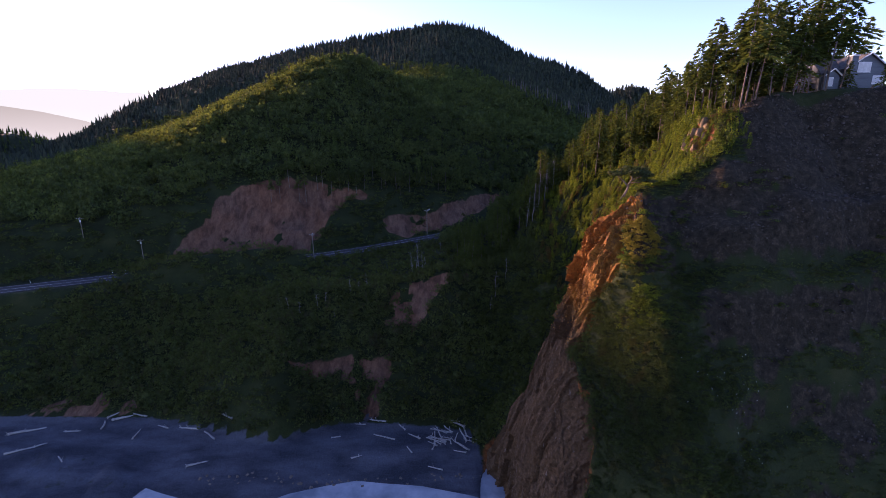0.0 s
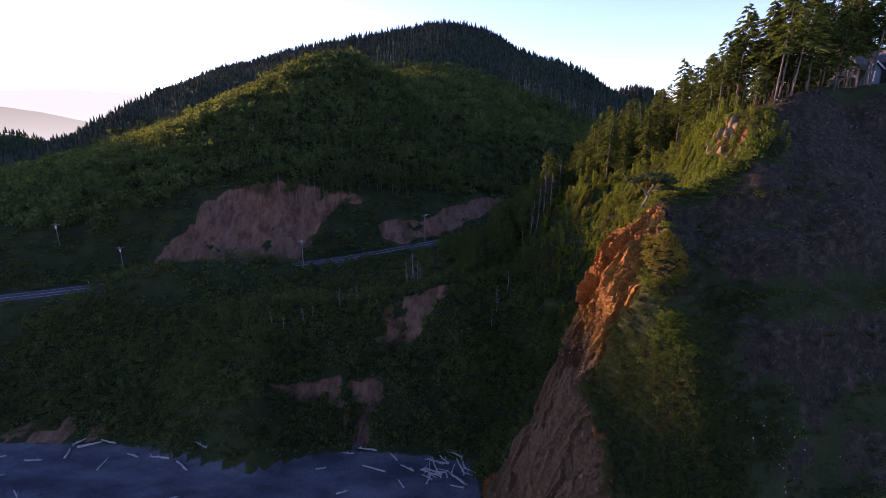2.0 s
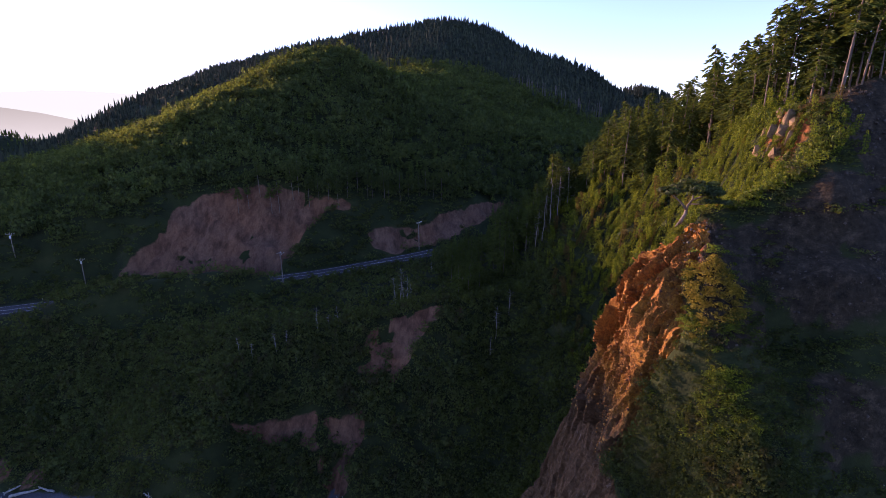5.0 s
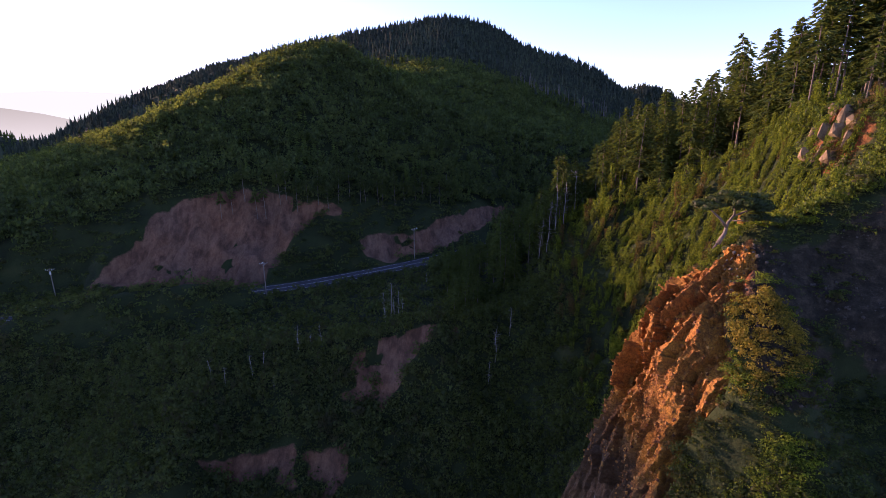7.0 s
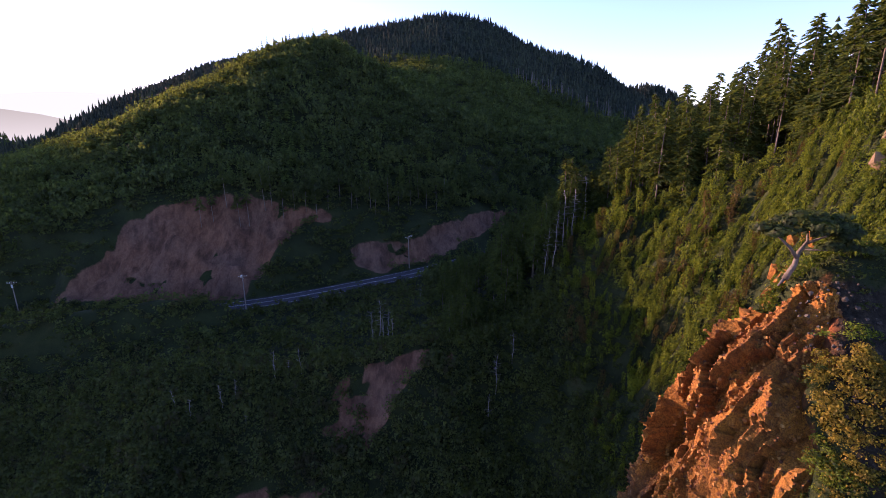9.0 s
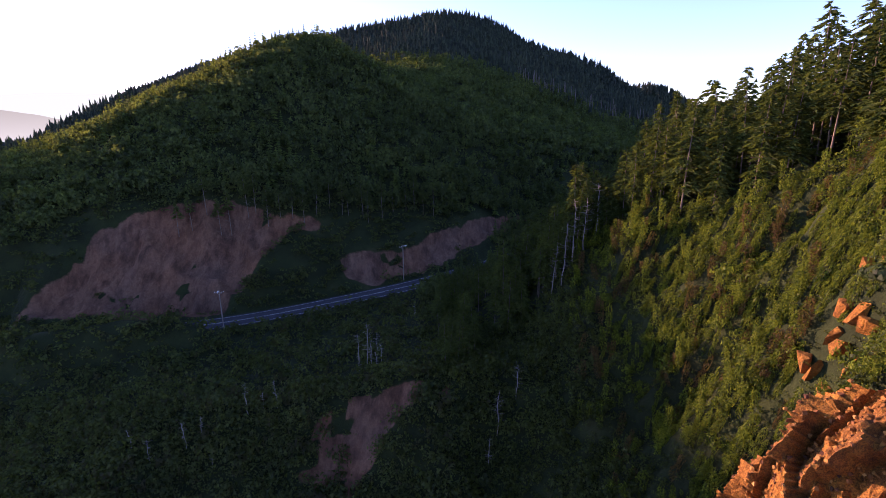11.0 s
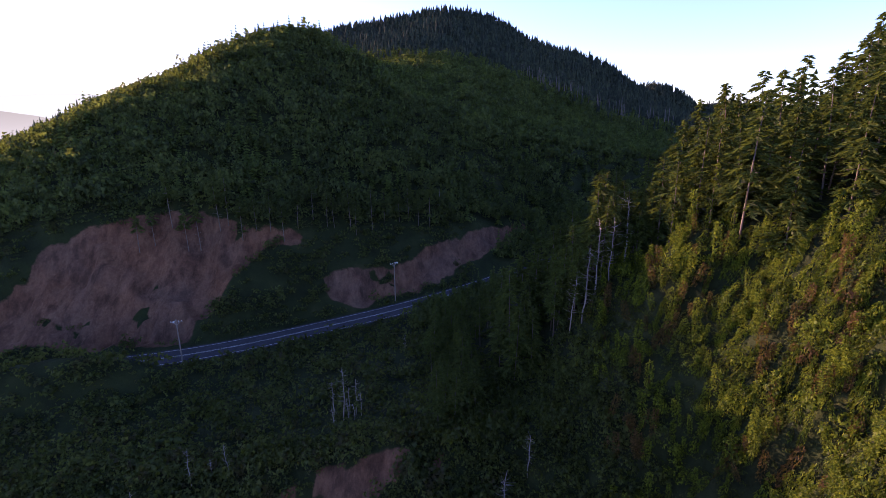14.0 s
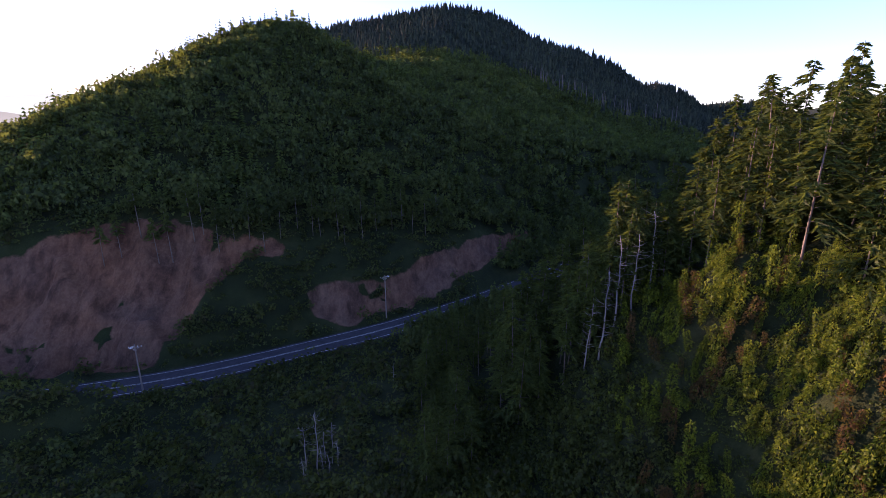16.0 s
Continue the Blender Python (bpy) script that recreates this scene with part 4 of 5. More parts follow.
strew("shore_scrub", steep, spots(3300, (-132, 8, 108, 152), lambda x, y, z: free(x, y, z) * ease(3.4, 4.2, z), (0.5, 1.25), (0.8, 1.4), 4), HERBS,
      ("dense green brush on the steep bank above the beach", "shrubs"))
strew("roadside_thicket", fine_crowns, spots(620, (0, 28, 192, 232), lambda x, y, z: (y < road_y(x) - 7.5) * (y > road_y(x) - 18) * ease(-3, 3, x), (0.55, 0.95), (1.0, 1.4), 5), CANOPY,
      ("dark thicket crowding the seaward side of the road", "shrubs"))
strew("saddle_scrub", leafy, spots(1500, (29, 58, 96, 111), lambda x, y, z: grows(x, y, z) * (z < 86) * (1 - scree_at(x, y, z)) * (1 - np.exp(-((x - 56.5) / 3.4) ** 4 - ((y - 105) / 4.5) ** 4)), (0.45, 1.0), (0.7, 1.3), 4), SCRUB,
      ("green bushes in the saddle behind the red rock", "shrubs"))

# ---- single trees ----
def tube(points, radii, sides=7):
    """A tapered round limb along points, closed at its tip."""
    points = np.asarray(points, float)
    vs, fs = [], []
    for i, (p, r) in enumerate(zip(points, radii)):
        d = points[min(i + 1, len(points) - 1)] - points[max(i - 1, 0)]
        d /= np.linalg.norm(d) + 1e-9
        a = np.cross(d, (0.3, 1, 0.2))
        a /= np.linalg.norm(a) + 1e-9
        b = np.cross(d, a)
        ang = np.linspace(0, 2 * math.pi, sides, endpoint=False)
        vs.append(p + r * (np.cos(ang)[:, None] * a + np.sin(ang)[:, None] * b))
    for i in range(len(points) - 1):
        for k in range(sides):
            j = (k + 1) % sides
            A, B, C, D = i * sides + k, i * sides + j, (i + 1) * sides + j, (i + 1) * sides + k
            fs += [(A, B, C), (A, C, D)]
    end = (len(points) - 1) * sides
    fs += [(end, end + k, end + k + 1) for k in range(1, sides - 1)]
    fs += [(0, k + 1, k) for k in range(1, sides - 1)]
    return np.concatenate(vs), np.array(fs)


def joined(parts):
    vs, fs, base = [], [], 0
    for v, f in parts:
        vs.append(v), fs.append(np.asarray(f) + base)
        base += len(v)
    return np.concatenate(vs), np.concatenate(fs)


def spruce(h, bare, reach, seed, pale=False, ragged=0.3, sprigs=26):
    """A coast spruce: tapered, slightly bent trunk, dead stubs low down, and whorls of drooping needle sprays above."""
    r = np.random.default_rng(seed)
    bend = r.normal(size=2) * 0.02 * h
    us = np.linspace(0, 1, 9)
    line = np.stack([bend[0] * us ** 2, bend[1] * us ** 2, us * h], 1)
    trunk = [tube(line, 0.007 * h * (1 - us) ** 0.8 + 0.02)]
    for _ in range(int(14 * (bare + 0.25))):
        u, a, L = r.uniform(0.12, bare + 0.25), r.uniform(0, 6.28), r.uniform(0.5, 1.6)
        p = np.array([bend[0] * u * u, bend[1] * u * u, u * h])
        trunk.append(tube([p, p + L * np.array([math.cos(a), math.sin(a), r.uniform(-0.1, 0.35)])], [0.05, 0.012], 4))
    cs, ws, ls, wd = [], [], [], []
    count = int(100 * (1 - bare) + 15)
    gap = r.uniform(0, 6.28)
    for i in range(count):
        u = bare + (1 - bare) * (i + r.uniform(0, 1)) / count
        a = r.uniform(0, 6.28)
        q = (u - bare) / (1 - bare)
        L = reach * (1 - q) ** 0.75 * (0.55 + 0.45 * min(1, q * 4 + 0.3)) * r.uniform(1 - ragged - 0.25, 1 + ragged) + 0.25
        L *= 1 - 0.35 * ragged * (1 + math.cos(a - gap))
        d = np.array([math.cos(a), math.sin(a), 0.0])
        p0 = np.array([bend[0] * u * u, bend[1] * u * u, u * h])
        m = max(4, int(sprigs * (0.35 + 0.65 * L / reach)))
        s = r.uniform(0.15, 1, m) ** 0.8
        rise = r.uniform(-0.15, 0.3)
        pos = p0 + d * (s * L)[:, None]
        pos[:, 2] += L * (rise * s - 0.42 * s * s)
        turn = r.choice((-1, 1), m) * r.uniform(0.3, 1.2, m)
        w = np.stack([np.cos(a + turn), np.sin(a + turn), r.uniform(-0.75, 0.15, m)], 1)
        cs.append(pos), ws.append(w), ls.append((0.45 + 0.5 * (1 - s) + 0.1 * L) * r.uniform(0.7, 1.4, m)), wd.append(0.24 + 0.18 * r.uniform(size=m))
        tip = p0 + d * L * 0.75 + np.array([0, 0, L * (rise * 0.75 - 0.24)])
        cs.append(tip[None]), ws.append((d + np.array([0, 0, -0.35]))[None]), ls.append(np.array([0.55 * L + 0.2])), wd.append(np.array([0.3]))
    cs.append(np.array([[bend[0], bend[1], h * 0.93]])), ws.append(np.array([[0, 0, 1.0]])), ls.append(np.array([h * 0.1])), wd.append(np.array([0.25]))
    global rng
    rng = r
    crown = sprays(np.concatenate(cs), np.concatenate(ws), np.concatenate(ls), np.concatenate(wd))
    return joined(trunk), crown


def tree_thing(name, trunk, crown, bark, leaf, label, category, group):
    top = tagged(new(name), label, category, group)
    build("trunk", *trunk, bark, top, True)
    build("crown", *crown, leaf, top)
    return top


kinds = [(20, 0.22, 5.0, 0.35), (22, 0.34, 5.2, 0.45), (17, 0.12, 4.8, 0.35), (15, 0.06, 4.5, 0.3), (20, 0.42, 4.6, 0.55), (13, 0.05, 4.1, 0.35), (18, 0.26, 5.2, 0.55), (21, 0.4, 4.6, 0.5), (19, 0.48, 4.2, 0.55)]
masters = []
for i, (h, bare, reach, ragged) in enumerate(kinds):
    trunk, crown = spruce(h, bare, reach, 100 + i, ragged=ragged)
    masters.append((h, trunk, crown))

place_rng = np.random.default_rng(21)
px, py = place_rng.uniform(4, 150, 5200), place_rng.uniform(104, 228, 5200)
deep = np.maximum(inside(px, py, SPUR_WOOD), inside(px, py, DARK_WOOD))
HOUSE_YARD = [(95, 112), (120, 112), (120, 138), (95, 138)]
ok = (deep > 0) & (inside(px, py, HOUSE_YARD) < 0) & (np.abs(py - road_y(px)) > 9)
px, py, deep = px[ok], py[ok], deep[ok]
chosen = []
for x, y, d in zip(px, py, deep):
    space = 2.6 if d < 9 else 3.6
    if x > 100:
        space = 5.0
    if all((x - a) ** 2 + (y - b) ** 2 > space * space for a, b in chosen):
        chosen.append((x, y))
chosen = np.array(chosen)
cz = height(chosen[:, 0], chosen[:, 1])
used, first = 0, [None] * len(kinds)
order = np.argsort(np.hypot(chosen[:, 0] - 12, chosen[:, 1] - 95))
extra = []
for rank, i in enumerate(order):
    x, y, z = chosen[i][0], chosen[i][1], cz[i]
    low_side = ease(20, 45, x)
    k = int(place_rng.integers(0, 7))
    if x > 62 and y < 130 and k in (2, 3, 5):
        k = 7 + k % 2
    size = place_rng.uniform(0.62, 0.98) * (0.9 + 0.1 * low_side) * (1.3 if y < 128 and x > 66 else 0.98 if x > 62 and y < 165 else 1.0) * (1 - 0.25 * float(ease(176, 190, y))) * (0.72 if x < 19 else 1.2 if x < 36 and y > 157 else 1.1 if x > 55 and y > 162 else 1.0)
    turn = place_rng.uniform(0, 360)
    if rank >= 250:
        extra.append((x, y, z - 0.3, size * kinds[k][0] / 12, 1.0, math.radians(turn), k))
        continue
    m = pose(x, y, z - 0.35, place_rng.uniform(-3, 3), place_rng.uniform(-3, 3), turn) @ Matrix.Scale(size, 4)
    if first[k] is None:
        h, trunk, crown = masters[k]
        first[k] = tree_thing("spruce_tree", trunk, crown, BARK, NEEDLES, "tall dark green coast spruce with ragged drooping branches", "tree", "spruces on the headland")
        first[k].matrix_basis = m
    else:
        c = copy_thing(first[k], m)
        c.matrix_basis = m
if extra:
    strew("spruce_wood", [spire(12, 12, 7, 2.3, s + 60, 0.15) for s in range(4)], np.array(extra), NEEDLES, ("dark spruce wood behind the headland's edge", "forest"))

# tall spruces on the crest and behind the house, and small ones in its garden
for x, y, size in ((98.5, 140, 1.25), (103, 141.5, 1.3), (108, 142, 1.25), (113, 140.5, 1.3), (118.5, 141, 1.2), (101, 146, 1.3), (111, 147, 1.3), (67.6, 146.8, 1.1), (70, 150, 1.0), (72.5, 147, 1.05), (76, 150, 0.98), (64, 152, 0.85), (97.5, 117.5, 0.45), (104.6, 116.5, 0.4), (111, 116, 0.35), (42.5, 98.6, 0.27), (45.6, 100.6, 0.31), (48.5, 102.8, 0.26)):
    k = (int(x) * 7) % len(kinds) if size > 1.15 else 1 if size > 0.5 else 3
    m = pose(x, y, float(height(np.array([x]), np.array([y]))[0]) - 0.3, 0, 0, x * 31 % 360) @ Matrix.Scale(size, 4)
    young = copy_thing(first[k], m)
    young.matrix_basis = m
    if size < 0.5:
        tagged(young, "small bushy young spruce on the headland's top", "tree", "spruces on the headland")

for i, (x, y, size) in enumerate(((30.4, 161, 0.66), (32.6, 162, 0.72), (34.6, 161.6, 0.7), (36.8, 162.6, 0.74), (39.2, 163.2, 0.68), (34, 164.5, 0.75), (41, 165, 0.7))):
    m = pose(x, y, float(height(np.array([x]), np.array([y]))[0]) - 0.3, 0, 0, 50 * i) @ Matrix.Scale(size, 4)
    copy_thing(first[7 + i % 2], m).matrix_basis = m

# the tall bare-stemmed row at the lower edge of the hillside wood
trunk, crown = spruce(16, 0.55, 2.6, 301, ragged=0.4)
row, n = None, 0
for x in np.arange(-78, 2, 3.6):
    x = x + place_rng.uniform(-1, 1)
    y = road_y(x) + 31 + place_rng.uniform(-1.5, 4)
    z = float(height(np.array([x]), np.array([y]))[0])
    m = pose(x, y, z - 0.3, place_rng.uniform(-2, 2), place_rng.uniform(-2, 2), place_rng.uniform(0, 360)) @ Matrix.Scale(place_rng.uniform(0.7, 1.0), 4)
    if row is None:
        row = tree_thing("edge_tree", trunk, crown, STEM, CANOPY, "slender pale-stemmed tree at the edge of the wood", "tree", "bare-stemmed trees at the wood's edge")
        row.matrix_basis = m
    else:
        copy_thing(row, m).matrix_basis = m


def snag(h, seed, stubs=10, lean=0.06):
    """A dead grey stem with broken stubs."""
    r = np.random.default_rng(seed)
    us = np.linspace(0, 1, 8)
    wob = np.cumsum(r.normal(size=(8, 2)) * 0.012 * h, 0)
    line = np.stack([wob[:, 0] + lean * h * us, wob[:, 1], us * h], 1)
    parts = [tube(line, 0.009 * h * (1 - 0.85 * us) + 0.02, 6)]
    for _ in range(stubs):
        u, a, L = r.uniform(0.25, 0.97), r.uniform(0, 6.28), r.uniform(0.05, 0.17) * h
        p = np.array([np.interp(u, us, line[:, j]) for j in range(3)])
        e = p + L * np.array([math.cos(a), math.sin(a), r.uniform(-0.1, 0.6)])
        mid = (p + e) / 2 + np.array([0, 0, -0.06 * L])
        parts.append(tube([p, mid, e], [0.03, 0.018, 0.006], 4))
    return joined(parts)


SNAGS = [(-9.6, 157, 11), (-11.5, 158, 8), (-7.6, 159, 7), (-10.6, 155, 5), (-8.6, 157.2, 5), (-7.4, 156.4, 4), (-6.4, 158, 5), (-9, 159.4, 6), (-31, 146.5, 7), (-25.5, 147.5, 6.5), (-28.5, 147.5, 4), (-41, 141.5, 6), (-46, 138.5, 5.5), (-38.5, 143, 5),
         (16.6, 138, 9), (15, 134.5, 6), (-1.2, 181, 4.5), (31.5, 159.2, 13), (33.2, 160.4, 14), (35.6, 160.2, 12), (38, 161.6, 13), (29.6, 160.2, 11), (5, 252, 9), (20, 141, 7), (-50, 140, 5), (-35, 139, 4)]
for i, (x, y, h) in enumerate(SNAGS):
    z = float(height(np.array([x]), np.array([y]))[0])
    ob = build("dead_tree", *snag(h, 400 + i, 16 + 2 * int(h), place_rng.uniform(-0.03, 0.03)), PALE_BARK, None, True)
    ob.matrix_basis = pose(x, y, z - 0.4, 0, 0, place_rng.uniform(0, 360))
    tagged(ob, "bleached dead tree stem with broken stubs" if h > 6 else "small bleached dead stem standing in the brush", "dead tree", "dead trees")

# thin far stems along the upper mountain's wood edge
fx = place_rng.uniform(60, 190, 60)
fy = 452 + 0.15 * (fx - 60) + place_rng.uniform(-6, 6, 60)
stem = tube([(0, 0, 0), (0, 0, 14)], [0.28, 0.16], 5)
strew("forest_stems", [stem], np.stack([fx, fy, height(fx, fy), place_rng.uniform(0.6, 1.1, 60), 1 + 0 * fx, 0 * fx, 0 * fx], 1), STEM, ("thin pale stems along the wood's edge on the mountain", "trunks"))

# the crooked tree on the crest of the red rock
gz = float(height(np.array([37.3]), np.array([95.2]))[0])
gnarled = tagged(new("crooked_tree"), "wind-bent crooked pine with pale twisted trunk on the rock's crest", "tree")
gnarled.matrix_basis = pose(37.3, 95.2, gz - 0.4)
limbs = [([(0, 0, 0), (0.7, 0.1, 1.3), (0.9, 0.2, 2.4), (1.6, 0.3, 3.4), (1.5, 0.4, 4.4)], [0.34, 0.28, 0.22, 0.17, 0.1]),
         ([(0.8, 0.1, 1.9), (-0.3, -0.3, 3.0), (-1.4, -0.4, 3.9), (-2.2, -0.5, 4.5)], [0.2, 0.16, 0.1, 0.05]),
         ([(1.5, 0.3, 3.2), (2.9, 0.0, 3.9), (4.2, -0.2, 4.2)], [0.17, 0.11, 0.05]),
         ([(1.2, 0.2, 2.7), (2.6, -0.6, 2.8), (3.9, -0.9, 3.2)], [0.13, 0.09, 0.04]),
         ([(0, 0, 0.1), (-0.7, -0.3, -0.5)], [0.2, 0.08])]
build("trunk", *joined([tube(p, [0.8 * k for k in r], 8) for p, r in limbs]), BARK, gnarled, True)
pads = []
for i, (x, y, z, s) in enumerate([(1.5, 0.4, 4.6, 1.7), (-1.6, -0.5, 4.5, 1.5), (-2.6, -0.6, 4.3, 1.1), (3.6, -0.1, 4.1, 1.4), (4.4, -0.3, 4.0, 1.0), (3.4, -0.9, 3.0, 1.1), (0.2, 0.2, 5.0, 1.3), (2.5, 0.4, 4.9, 1.2)]):
    v, f = clump(1100, s * 1.35, 0.3, 8, 0.45, 500 + i)
    pads.append((v + np.array([x, y, z - 0.4 * s]), f))
build("crown", *joined(pads), CANOPY, gnarled)

# ---- the broken red rock of the headland's nose ----
yy, count = np.arange(62, 110, 0.27), 310
probe = np.arange(10.5, 47, 0.12)
PX, PY = np.meshgrid(probe, yy)
H = height(PX, PY)
run = np.concatenate([np.zeros((len(yy), 1)), np.cumsum(np.hypot(np.diff(PX, axis=1), np.diff(H, axis=1)), axis=1)], axis=1)
face_x, RZ = np.zeros((len(yy), count)), np.zeros((len(yy), count))
for i in range(len(yy)):
    s = np.linspace(0, run[i, -1], count)
    face_x[i], RZ[i] = np.interp(s, run[i], probe), np.interp(s, run[i], H[i])
RY = np.repeat(yy[:, None], count, axis=1)
mask = rock_at(face_x, RY, RZ)


def blocks(x, y, z, seed, tilt):
    """Angular facets: each cell of a jittered lattice stands out by its own amount and leans its own way."""
    fx, fy, fz = np.floor(x), np.floor(y), np.floor(z)
    best, val = np.full(x.shape, 1e9), np.zeros(x.shape)
    for i in (-1, 0, 1):
        for j in (-1, 0, 1):
            for k in (-1, 0, 1):
                cx, cy, cz = fx + i, fy + j, fz + k
                ax, ay, az = [u - c - lattice(cx, cy, cz, seed + o) for o, (u, c) in enumerate(((x, cx), (y, cy), (z, cz)))]
                d = ax ** 2 + ay ** 2 + az ** 2
                lean = tilt * ((0.2 - lattice(cx, cy, cz, seed + 4)) * ay + 0.6 * (lattice(cx, cy, cz, seed + 5) - 0.5) * ax + 0.5 * (lattice(cx, cy, cz, seed + 6) - 0.65) * az)
                near = d < best
                best, val = np.where(near, d, best), np.where(near, lattice(cx, cy, cz, seed + 3) + lean, val)
    return val


bx, by, bz = face_x + 0.8 * fbm(face_x / 3, RY / 3, RZ / 3, 2, 91), RY + 0.8 * fbm(face_x / 3, RY / 3, RZ / 3, 2, 92), RZ
dip = 0.5 * bx + 0.12 * by + 0.86 * bz
ca, cb = 0.86 * bx - 0.5 * bz + 0.25 * by, by - 0.3 * bx
v1 = blocks(ca / 3.4, cb / 3.0, dip / 8.0, 200, 1.5)
v2 = blocks(ca / 1.7, cb / 1.3, dip / 4.2, 210, 1.7)
v3 = blocks(ca / 0.9, cb / 0.7, dip / 1.8, 220, 1.6)
rough_bed = ease(40, 47, RZ)
out = 2.4 * v1 * (0.35 + 0.65 * rough_bed) * (1 - 0.6 * ease(67, 73, RZ)) + (0.95 * v2 + 0.4 * v3) * (0.35 + 0.65 * rough_bed) + 1.8 * fbm(RY / 7, RZ / 14, 0, 3, 95) + 0.3 * fbm(bx / 1.4, by / 1.4, bz / 2.2, 3, 97)
out = np.where(out > 2.5, 2.5 + (out - 2.5) * (0.25 + 0.75 * ease(85, 91, RY)), out)
out = (out - 2.5) * mask - 2.6 * (1 - mask)
P0 = np.stack([face_x, RY, RZ], -1)
normal = np.cross(np.gradient(P0, axis=0), np.gradient(P0, axis=1))
normal *= np.where(normal[..., 2:3] < 0, -1, 1)
for _ in range(6):
    normal[1:-1, 1:-1] = (normal[:-2, 1:-1] + normal[2:, 1:-1] + normal[1:-1, :-2] + normal[1:-1, 2:] + normal[1:-1, 1:-1]) / 5
normal /= np.linalg.norm(normal, axis=-1, keepdims=True) + 1e-9
RV = (P0 + normal * out[..., None]).reshape(-1, 3)
w = count
q = (np.arange(len(yy) - 1)[:, None] * w + np.arange(w - 1)[None, :])
keep = (np.maximum(np.maximum(mask[:-1, :-1], mask[1:, 1:]), np.maximum(mask[1:, :-1], mask[:-1, 1:])) > 0.02)
q = q[keep]
crag = build("rock_face", RV, np.stack([q, q + 1, q + w + 1, q + w], 1), CRAG)
tagged(crag, "broken rust-red rock face of the headland", "rock face", kind="structure")


def stone(seed):
    """A rough angular stone about 1 m across: a block with its corners knocked off."""
    bm = bmesh.new()
    r = np.random.default_rng(seed)
    for i in range(14):
        p = r.normal(size=3)
        p = p / np.abs(p).max() * 0.5 * r.uniform(0.75, 1.0)
        bm.verts.new((p[0], p[1], p[2] * 0.8))
    bmesh.ops.convex_hull(bm, input=bm.verts)
    bmesh.ops.delete(bm, geom=[v for v in bm.verts if not v.link_faces], context="VERTS")
    me = bpy.data.meshes.new("stone")
    bm.to_mesh(me)
    bm.free()
    return me


stone_meshes = [stone(600 + i) for i in range(8)]
for me in stone_meshes:
    me.materials.append(CRAG)
stone_rng = np.random.default_rng(33)
flat = np.argwhere((mask > 0.85) & (RZ > 47) & (RY > 80) & (RY < 104))
for i, j in flat[stone_rng.choice(len(flat), 200, replace=False)]:
    ob = new("stone", stone_meshes[int(stone_rng.integers(0, 8))])
    p = RV[i * w + j]
    s = stone_rng.uniform(0.2, 0.55) * stone_rng.uniform(0.6, 1.2)
    ob.matrix_basis = Matrix.LocRotScale(Vector(p) - 0.22 * s * Vector(normal[i, j]), Euler(stone_rng.uniform(0, 6.28, 3)), (s * 0.8, s * 1.1, s * 1.4))
    ob.parent = crag

# loose rubble lodged all over the face, and darker stones on the seaward scree
def shard(seed):
    r = np.random.default_rng(seed)
    v = np.array([(1, 1, 1), (1, -1, 1), (-1, -1, 1), (-1, 1, 1), (1, 1, -1), (1, -1, -1), (-1, -1, -1), (-1, 1, -1)], float) * 0.5
    v = v * r.uniform(0.45, 1.15, (8, 3))
    f = [(0, 2, 1), (0, 3, 2), (4, 5, 6), (4, 6, 7), (0, 1, 5), (0, 5, 4), (1, 2, 6), (1, 6, 5), (2, 3, 7), (2, 7, 6), (3, 0, 4), (3, 4, 7)]
    t = Euler(tuple(r.uniform(0, 6.28, 3))).to_matrix()
    return v @ np.array(t), np.array(f)


shards = [shard(s + 800) for s in range(12)]
pick = np.argwhere((mask > 0.6) & (RZ > 43))
pick = pick[stone_rng.choice(len(pick), 5200)]
at = RV[pick[:, 0] * w + pick[:, 1]]
n = len(at)
size = 0.07 + 0.26 * stone_rng.uniform(size=n) ** 3
strew("loose_rubble", shards, np.concatenate([at, np.stack([size, 1 + 0 * size, stone_rng.uniform(0, 6.28, n), stone_rng.integers(0, 12, n)], 1)], 1), RUBBLE, ("loose rust and ochre stones lodged on the rock face", "stones"))
sx, sy = stone_rng.uniform(34, 115, 9000), stone_rng.uniform(58, 112, 9000)
sz = height(sx, sy)
ok = (scree_at(sx, sy, sz) > 0.5) & (sz > 20)
sx, sy, sz = sx[ok], sy[ok], sz[ok]
n = len(sx)
size = (0.07 + 0.3 * stone_rng.uniform(size=n) ** 3) * (1 + 0.6 * ease(60, 80, sx))
strew("scree_stones", shards, np.stack([sx, sy, sz + 0.1, size, 1 + 0 * size, stone_rng.uniform(0, 6.28, n), stone_rng.integers(0, 12, n)], 1), DARK_RUBBLE, ("dark grey stones strewn over the seaward face", "stones"))


